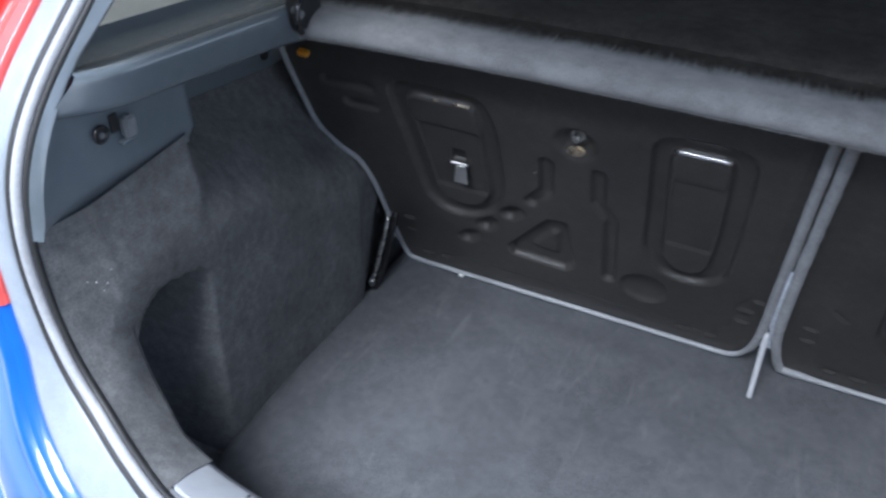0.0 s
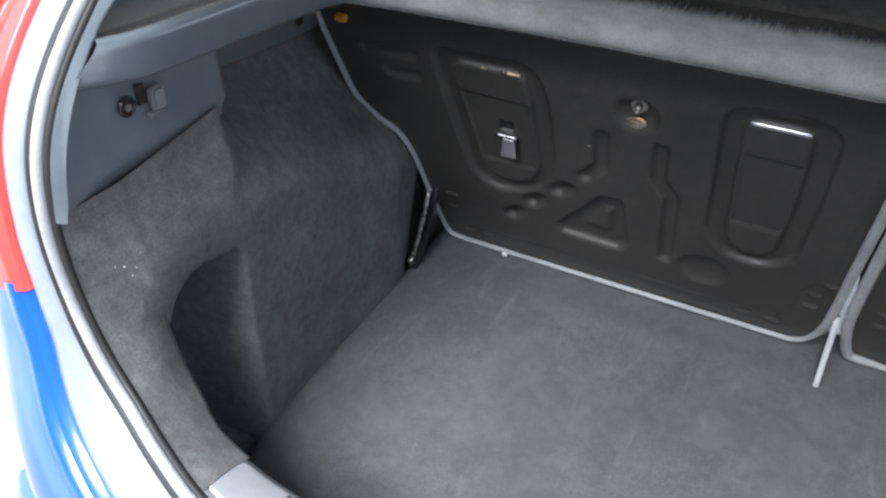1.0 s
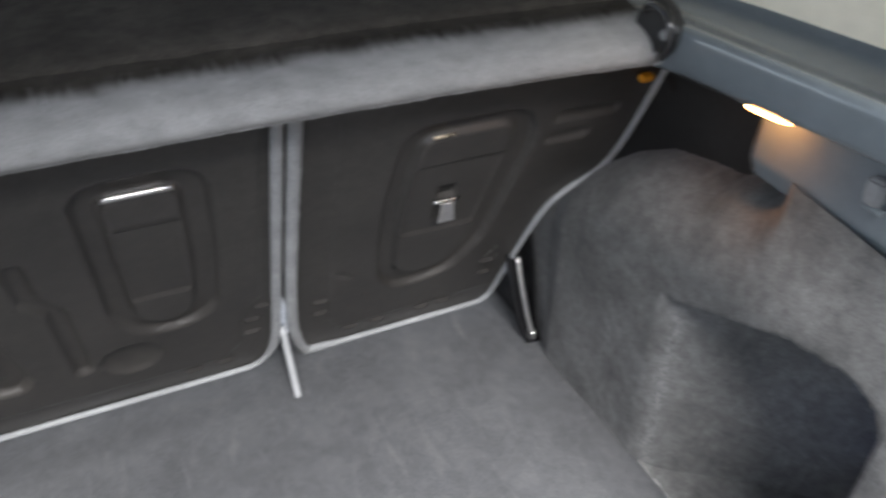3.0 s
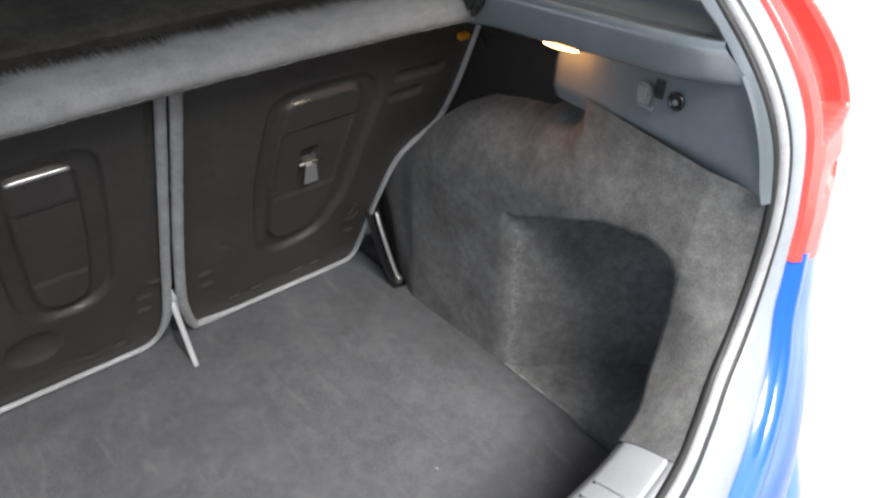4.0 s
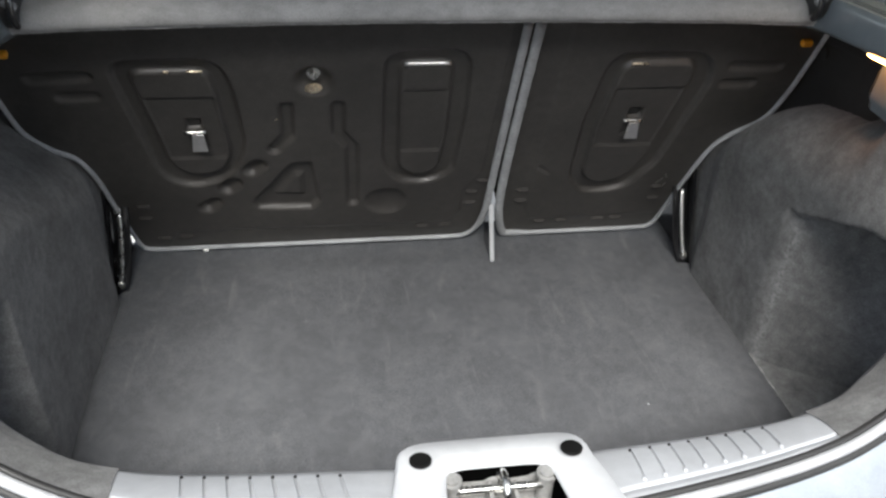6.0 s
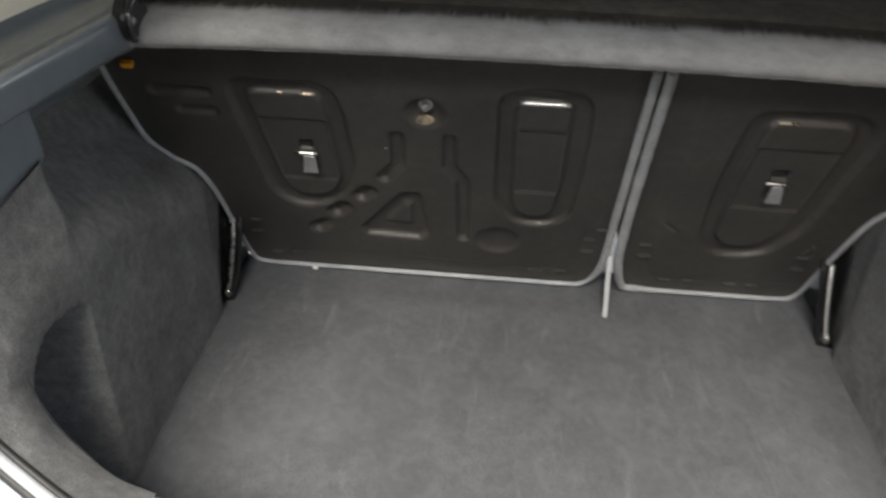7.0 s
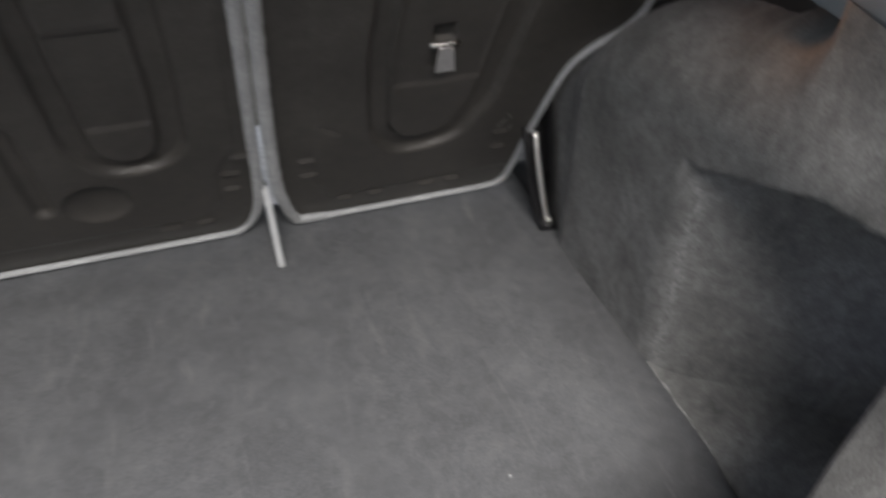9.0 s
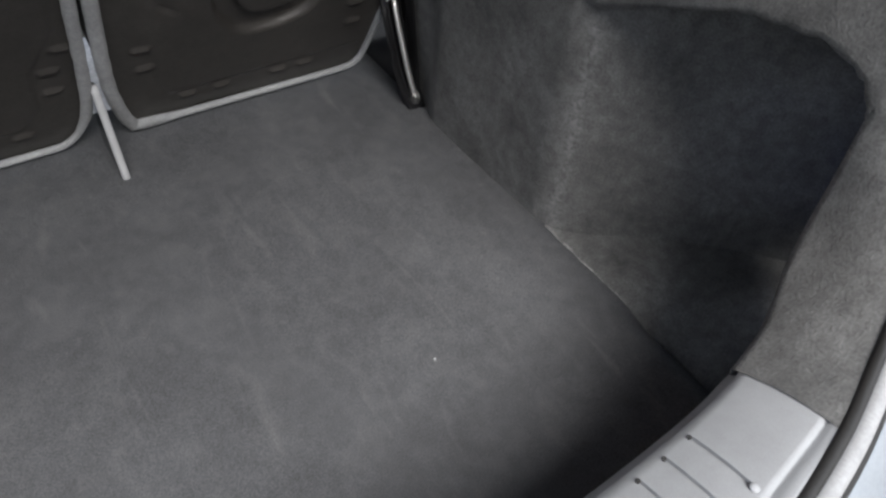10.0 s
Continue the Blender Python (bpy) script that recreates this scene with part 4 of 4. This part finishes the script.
for s, side in ((-1, "left"), (1, "right")):
    z = SEAL[:, 2]
    half = SEAL[:, 0] * s > 0.30
    lamp = thing("tail_lamp", "red glossy tail lamp beside the boot opening", "tail lamp", "tail lamps")
    width = np.interp(z, [0.33, 0.37, 0.40, 0.430, 0.438, 0.52, 0.62, 0.80], [0.110, 0.114, 0.122, 0.128, 0.150, 0.150, 0.125, 0.085])
    pick = half & (z > 0.350) & (z < 0.86)
    line = SEAL[pick]
    fine = np.linspace(0, len(line) - 1, 240)
    span = lambda q: np.stack([np.interp(fine, range(len(line)), q[:, k]) for k in range(3)], 1)
    line_o, line_n, line_p = span(outw[pick]), span(nrm[pick]), span(line)
    line_w = np.interp(fine, range(len(line)), width[pick])
    rows = []
    for a in np.r_[np.linspace(0, 0.9, 60), 0.93, 0.97, 1.0, 1.02]:
        b = np.interp(a, [0.0, 0.03, 0.18, 0.45, 0.70, 0.88, 0.97, 1.0, 1.02], [-0.008, 0.001, 0.003, -0.001, -0.011, -0.027, -0.052, -0.085, -0.13])
        zz = line_p[:, 2]
        pocket = 0.030 * smooth01((zz - 0.452 - 0.03 * a) / 0.006) * smooth01((a - 0.14) / 0.04) * smooth01((0.66 - a) / 0.05)
        pocket += 0.005 * smooth01((zz - 0.405) / 0.005) * smooth01((0.432 - zz) / 0.005) * smooth01((a - 0.30) / 0.04) * smooth01((0.74 - a) / 0.04)
        rows.append(line_p + (0.055 + a * (line_w - 0.010))[:, None] * line_o + (b - pocket)[:, None] * line_n)
    rows = np.stack(rows)
    split = int(np.argmin(np.abs(line_p[:, 2] - 0.436)))
    up = line_p[-1, 2] > line_p[0, 2]
    sheet("upper_lens" if not up else "lower_lens", rows[:, : split + 1], RED, lamp)
    sheet("lower_lens" if not up else "upper_lens", rows[:, split:], RED, lamp)
    panel = thing("quarter_panel", "glossy blue rear quarter panel of the car", "car body", "rear quarter panels")
    width = np.interp(z, [0.235, 0.26, 0.30, 0.38], [0.15, 0.145, 0.122, 0.114])
    lo = (SEAL[:, 0] * s > 0.0) & (z <= 0.362)
    sheet("panel_skin", corner_skin(lo, width), BLUE, panel)
    wide = np.interp(z, [0.235, 0.26, 0.30, 0.37, 0.40, 0.46, 0.52, 0.62, 0.80], [0.15, 0.145, 0.122, 0.114, 0.124, 0.135, 0.138, 0.120, 0.085])
    rim_row = corner_skin(half & (z > 0.28) & (z < 0.86), wide)[-2]
    rim_row = rim_row[np.argsort(rim_row[:, 2])]
    outer = rim_row.copy()
    outer[:, 0] = s * np.maximum(np.abs(outer[:, 0]), 0.672)
    sheet("body_side", np.stack([rim_row, outer + (0, 0.04, 0), outer + (s * 0.08, 0.22, 0), outer + (s * 0.08, 0.75, 0)]), BLUE, panel)
    w = width[lo][:, None]
    fold = np.stack([SEAL[lo] + (0.055 + EXT[lo][:, None] + a * (w - 0.010)) * outw[lo] + b * nrm[lo] for a, b in ((0.10, -0.004), (0.16, 0.004), (0.26, 0.003), (0.32, -0.006))])
    sheet("panel_fold", fold, BLUE, panel)

bumper = thing("rear_bumper", "glossy blue rear bumper below the load sill", "bumper")
xs = np.linspace(-0.70, 0.70, 60)
ys = -0.905 + 0.20 * np.abs(xs / 0.70) ** 2.6
rows = [np.stack([xs * k, ys + d, np.full(60, h)], 1) for k, d, h in ((0.93, 0.12, 0.030), (0.985, 0.035, 0.028), (1.0, 0.010, 0.018), (1.005, 0.0, 0.0), (1.005, 0.0, -0.10), (1.0, 0.006, -0.22), (0.985, 0.03, -0.34), (0.96, 0.07, -0.40), (0.92, 0.20, -0.41))]
sheet("bumper_skin", np.stack(rows), BLUE, bumper)

# ---- grey side trims with ledge, hook and pillar lining ----
for s, side in ((-1, "left"), (1, "right")):
    tr = thing("side_trim", "blue-grey plastic side trim with a shelf ledge", "side trim", "side trims")
    ys = np.linspace(-0.66, 0.25, 90)
    low = np.interp(-ys, [0.19, 0.30, 0.465, 0.66], [0.472, 0.491, 0.507, 0.524])
    ridge = np.interp(-ys, [0.19, 0.337, 0.61, 0.66], [0.528, 0.540, 0.560, 0.565])
    top = np.interp(-ys, [0.19, 0.31, 0.53, 0.66], [0.538, 0.550, 0.565, 0.573])
    flare = 0.0225 * np.clip((-ys - 0.54) / 0.072, 0, 1.4) ** 2
    x0 = 0.4885 + flare
    sec = [(0.745 + 0 * ys, low - 0.004), (x0 + 0.024, low + 0.001), (x0 + 0.011, low), (x0 + 0.005, low + 0.0012), (x0 + 0.0015, low + 0.0045), (x0 + 0.0004, low + 0.009), (x0, (low + ridge) / 2 - 0.003), (x0 + 0.0004, ridge - 0.012)]
    sec += [(x0 + 0.0094 - 0.009 * math.cos(radians(d)), ridge - 0.0095 + 0.009 * math.sin(radians(d))) for d in (10, 25, 40, 55, 70, 85)]
    sec += [(x0 + 0.017, ridge - 0.0016), (x0 + 0.026, ridge - 0.0045), (np.maximum(0.538, x0 + 0.034), top - 0.013), (np.maximum(0.549, x0 + 0.038), top - 0.010), (np.maximum(0.555, x0 + 0.042), top - 0.004), (0.5585 + 0 * ys, top + 0.001), (0.5635 + 0 * ys, top + 0.0035), (0.57 + 0 * ys, top + 0.004)]
    rows = []
    rise = SEAL_ARR[8:, 2]
    for x, z in sec:
        start = np.interp(z[0], rise, SEAL_ARR[8:, 1]) + 0.006
        yy = np.linspace(start, 0.25, 90)
        xx, zz = np.minimum(np.interp(yy, ys, x), 0.519 + 0.9 * (yy - start)), np.interp(yy, ys, z)
        rows.append(np.stack([s * xx, yy, zz], 1))
    sheet("ledge", np.stack(rows), TRIM, tr)
    # recessed panel below the ledge
    grid = []
    front = -0.436 if s < 0 else -0.374
    for f in np.linspace(0, 1, 14):
        rear = np.interp(0.40 + 0.116 * f, SEAL_ARR[6:, 2], SEAL_ARR[6:, 1]) + 0.011
        py = np.linspace(rear, front, 40)
        zz = (1 - f) * np.interp(-py, [0.374, 0.436, 0.652], [0.430, 0.428, 0.418]) + f * np.interp(-py, [0.374, 0.436, 0.652], [0.502, 0.506, 0.525])
        xx = 0.519 - 0.008 * smooth01(f / 0.25) + 0.006 * f + 0.055 * smooth01((py - front + 0.010) / 0.010) ** 2
        grid.append(np.stack([s * xx, py, zz], 1))
    sheet("recessed_panel", np.stack(grid), TRIM, tr)
    # strip below the ledge towards the seat; the right one is black for shade
    fy = np.linspace(-0.47, -0.10, 12)
    deep = 0.600 if s < 0 else 0.568
    drop = np.interp(-fy, [0.2, 0.47], (0.404, 0.432) if s < 0 else (0.440, 0.470))
    under = np.interp(-fy, [0.2, 0.47], [0.472, 0.506])
    wall = lambda x, z: np.stack([s * (x + 0 * fy), fy, z], 1)
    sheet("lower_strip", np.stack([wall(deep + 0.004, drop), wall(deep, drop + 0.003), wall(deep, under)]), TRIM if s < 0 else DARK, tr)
    if s > 0:
        # black sheet paints the deep shade of the right hollow
        sheet("cavity_shade", np.stack([wall(deep + 0.003, np.interp(-fy, [0.30, 0.35], [0.25, 0.345])), wall(deep + 0.003, drop + 0.002)]), DARK, tr, "black sheet for the shade in the hollow below the ledge")
    # upright band beside the seal
    half = SEAL[(SEAL[:, 0] * s > 0.4) & (SEAL[:, 2] > 0.420) & (SEAL[:, 2] < 0.86)]
    half = half[np.argsort(half[:, 2])]
    w = np.interp(half[:, 2], [0.418, 0.44, 0.49, 0.56, 0.62, 0.86], [0.005, 0.010, 0.012, 0.013, 0.015, 0.015])
    inn = np.stack([s * np.interp(half[:, 2], [0.418, 0.57, 0.62, 0.86], [0.5105, 0.5105, 0.50, 0.45]), half[:, 1] + w, half[:, 2] - 0.25 * w], 1)
    rows = [half]
    for f in (0.12, 0.3, 0.5, 0.7, 0.88, 1.0):
        row = half * (1 - f) + inn * f
        row[:, 0] -= s * 0.0012 * math.sin(math.pi * f)
        rows.append(row)
    sheet("upright_band", np.stack([*rows, inn + (s * 0.0015, 0.0015, 0), inn + (s * 0.075, 0.004, 0)]), TRIM, tr)
    # bag hook and its socket
    hy, hz, ky, kz = (-0.541, 0.4860, -0.572, 0.4900) if s < 0 else (-0.514, 0.4815, -0.549, 0.4845)
    side_turn = Matrix(((0, 0, -s, 0), (1, 0, 0, 0), (0, 1, 0, 0), (0, 0, 0, 1)))
    bm = prism([(-0.006, 0.012), (0.008, 0.012), (0.0095, 0.006), (0.009, -0.008), (0.006, -0.012), (-0.004, -0.012), (-0.007, -0.008), (-0.0075, 0.006)], 0.010, 0.0028)
    hook = part("bag_hook", moved(bm, Matrix.Translation((s * 0.5135, hy, hz)) @ side_turn), HOOKGREY, tr, "small light grey bag hook")
    part("hook_slot", moved(block((0.003, 0.010, 0.019), 0.001), pose(s * 0.5125, hy - 0.0125, hz + 0.008)), DARK, hook, "black slot beside the hook")
    part("hook_foot", moved(block((0.008, 0.020, 0.004), 0.0015), pose(s * 0.509, hy - 0.002, hz - 0.013)), TRIM, hook)
    ring = np.array([(s * 0.5115, ky + 0.0078 * math.cos(a), kz + 0.0078 * math.sin(a)) for a in np.linspace(0, 2 * math.pi, 25)])
    socket = tube("round_socket", ring, 0.0020, 0.0020, (1, 0, 0), GLOSSBLACK, tr, "round black socket")
    part("socket_hole", moved(disc(0.0068, 0.003, 20, 0.0005), pose(s * 0.5135, ky, kz, 0, 90, 0)), DARK, socket)
    part("socket_pin", moved(disc(0.0030, 0.004, 16, 0.001), pose(s * 0.5115, ky + 0.001, kz - 0.0015, 0, 90, 0)), HOOKGREY, socket)
    part("screw_hole", moved(disc(0.008, 0.004, 20, 0.001), pose(s * (deep - 0.0005), -0.199, 0.4275, 0, 90, 0)), DARK, tr, "black screw hole")
    pil = thing("pillar_trim", "cream plastic pillar trim above the ledge", "pillar trim", "pillar trims")
    ys = np.linspace(-0.548, -0.05, 30)
    rows = []
    for f in (-0.1, 0.0, *np.linspace(0.01, 1, 13)):
        yy = ys + max(f, 0) * 0.30
        xx = np.full(len(ys), 0.561 - 0.035 * max(f, 0) + 0.008 * math.sin(math.pi * max(f, 0)))
        zz = np.interp(-ys, [0.05, 0.29, 0.445, 0.548], [0.546, 0.554, 0.561, 0.573])
        rows.append(np.stack([s * xx, yy, zz + 0.36 * f], 1))
    sheet("lining", np.stack(rows), CREAM, pil)

lamp = thing("boot_lamp", "lit warm boot lamp under the side ledge", "lamp")
bm = bmesh.new()
bmesh.ops.create_uvsphere(bm, u_segments=24, v_segments=14, radius=1.0)
bmesh.ops.scale(bm, vec=(0.0032, 0.0262, 0.0024), verts=bm.verts)
part("lens", moved(bm, pose(0.4965, -0.4045, 0.4998, -5.5, 0, 0)), LAMP, lamp, "glowing warm lens", smooth=True)
part("lens_seat", moved(block((0.014, 0.068, 0.006), 0.002), pose(0.5005, -0.4045, 0.5038, -5.5, 0, 0)), TRIM, lamp, "grey plastic lens seat")

# ---- parcel shelf ----
shelf = thing("parcel_shelf", "grey felt parcel shelf with a rolled front edge", "parcel shelf")
xs = np.linspace(-0.497, 0.497, 420)
sag = 0.0042 * (1 - (xs / 0.5) ** 2)
wob = 0.0009 * np.array([noise.noise((x * 150, 4.1, 0)) for x in xs]) + 0.0006 * np.array([noise.noise((x * 17, 2.1, 0)) for x in xs])
sec = [(0.30, 0.500), (-0.17, 0.482), (-0.246, 0.4930), (-0.2530, 0.4930), (-0.2580, 0.4943), (-0.2615, 0.4980), (-0.2625, 0.503), (-0.2605, 0.5095), (-0.2565, 0.5150), (-0.2500, 0.5195), (-0.2410, 0.5232), (-0.2310, 0.5258), (-0.2200, 0.5274), (-0.2080, 0.5282), (-0.1950, 0.5280), (-0.1850, 0.5262), (-0.178, 0.520)]
curve = 0.016 * (np.abs(xs) / 0.5) ** 3
rows = [np.stack([xs, y - curve * 0.8, z + sag + (wob if i in (3, 4, 5) else 0)], 1) for i, (y, z) in enumerate(sec)]
sheet("rolled_edge", np.stack(rows), SHELFGREY, shelf, "light grey felt rolled edge")
welt = 0.0011 + 0.0010 * np.clip([noise.noise((x * 210, 7.7, 0)) + 0.6 * noise.noise((x * 60, 3.7, 0)) for x in xs], 0, 1)
tube("edge_welt", np.stack([xs, -0.2560 - curve * 0.8, 0.4936 + sag + wob], 1), welt, welt, (0, 0, 1), WELT, shelf, "pale fuzzy welt along the lower edge", 6)
sec = [(-0.176, 0.515), (-0.1800, 0.5275), (-0.1812, 0.5315), (-0.1795, 0.5350), (-0.1745, 0.5375), (-0.165, 0.5392), (-0.14, 0.5425), (-0.05, 0.545), (0.10, 0.551), (0.32, 0.552), (0.33, 0.50)]
frayed = 0.0025 * np.array([noise.noise((x * 26, 0.3, 0)) for x in xs]) + 0.002 * np.array([noise.noise((x * 90, 1.3, 0)) for x in xs])
rows = [np.stack([xs, y - curve * 0.8 + (frayed if 0 < i < 5 else 0), z + sag], 1) for i, (y, z) in enumerate(sec)]
sheet("top_mat", np.stack(rows), SHELFDARK, shelf, "black felt top with a frayed edge")
rng = np.random.default_rng(5)
n = 13000
fx = rng.uniform(-0.495, 0.495, n)
reach = 0.008 + 0.046 * rng.random(n) ** 2.0 * (0.9 + 0.22 * np.array([noise.noise((x * 22, 8.2, 0)) for x in fx]))
bend = 0.8 * 0.016 * (np.abs(fx) / 0.5) ** 3
lift = 0.0042 * (1 - (fx / 0.5) ** 2)
wide = rng.uniform(0.00018, 0.00042, n)
lean = rng.normal(0, 0.005, n)
back, tip = -0.1795 - bend, -0.1795 - bend - reach
over = lambda y: np.interp(y + bend, [-0.2565, -0.2500, -0.2410, -0.2310, -0.2200, -0.2080, -0.1950], [0.5150, 0.5195, 0.5232, 0.5258, 0.5274, 0.5282, 0.5282]) + lift + 0.0006
mid = 0.5 * (back + tip)
verts = np.stack([np.stack([fx - wide, back, 0.5320 + lift], 1), np.stack([fx + wide, back, 0.5320 + lift], 1), np.stack([fx + 0.4 * lean + 0.8 * wide, mid, over(mid) + 0.0008], 1),
                  np.stack([fx + 0.4 * lean - 0.8 * wide, mid, over(mid) + 0.0008], 1), np.stack([fx + lean, tip, over(tip)], 1)], 1).reshape(-1, 3)
faces = [f for i in range(0, 5 * n, 5) for f in ((i, i + 1, i + 2, i + 3), (i + 3, i + 2, i + 4))]
fringe = place_mesh("fringe", verts, faces, SHELFDARK, shelf, "black felt fibres over the rolled edge", smooth=False)
tagged(fringe, kind="stuff")
for s in (-1, 1):
    pv = part("pivot", moved(disc(0.028, 0.022, 28, 0.006), pose(s * 0.487, -0.262, 0.527, 0, 90, 0)), DARK, shelf, "black plastic shelf pivot")
    part("pivot_pin", moved(disc(0.005, 0.016, 20, 0.0015), pose(s * 0.478, -0.286, 0.532, 0, 60 * s, 0)), HOOKGREY, pv, "shiny pin")
    arc = np.array([(s * 0.476, -0.268 - 0.024 * math.cos(a), 0.526 + 0.024 * math.sin(a)) for a in np.linspace(-0.9, 2.4, 22)])
    tube("pivot_ring", arc, 0.0042, 0.0042, (1, 0, 0), GLOSSBLACK, pv, "shiny black ring")

# ---- closed cabin above and ahead ----
cab = [((1.16, 1.5, 0.02), (0, 0.5, 0.92), "ceiling", "pale cloth roof lining of the cabin", "ceiling", HEADLINER),
       ((1.30, 0.02, 1.6), (0, 1.26, 0.2), "wall_front", "dark front end of the cabin", "wall", HEADLINER),
       ((0.02, 1.3, 0.10), (0.60, 0.62, 0.58), "wall_side_right", "dark cabin side", "wall", HEADLINER),
       ((0.02, 1.3, 0.10), (-0.60, 0.62, 0.58), "wall_side_left", "dark cabin side", "wall", HEADLINER)]
for size, at, name, label, cat, mat in cab:
    tagged(part(name, moved(block(size, 0), pose(*at)), mat), label, cat, kind="structure")

# ---- crumbs and lint ----
for i, (x, y, z, r) in enumerate([(0.297, -0.445, 0.0008, 0.0014), (-0.4880, -0.636, 0.366, 0.0010), (-0.4880, -0.624, 0.357, 0.0008), (-0.4885, -0.645, 0.372, 0.0007), (-0.4880, -0.630, 0.352, 0.0007), (-0.4880, -0.616, 0.369, 0.0006)]):
    bm = bmesh.new()
    bmesh.ops.create_icosphere(bm, subdivisions=2, radius=r)
    for v in bm.verts:
        v.co *= 1 + 0.35 * noise.noise(v.co * 900 + Vector((i, 0, 0)))
    ob = part("crumb", moved(bm, pose(x, y, z)), COVER if z > 0.1 else BINDING, smooth=True)
    tagged(ob, "tiny white crumb stuck to the carpet", "crumb", "crumbs")

# ---- raised tailgate that roofs the opening ----
bm = block((1.12, 1.06, 0.05), 0.012)
gate = part("ceiling_tailgate", moved(bm, pose(0, -0.645, 1.115, -27, 0, 0)), TRIM)
tagged(gate, "grey inner lining of the raised tailgate", "tailgate", kind="structure")
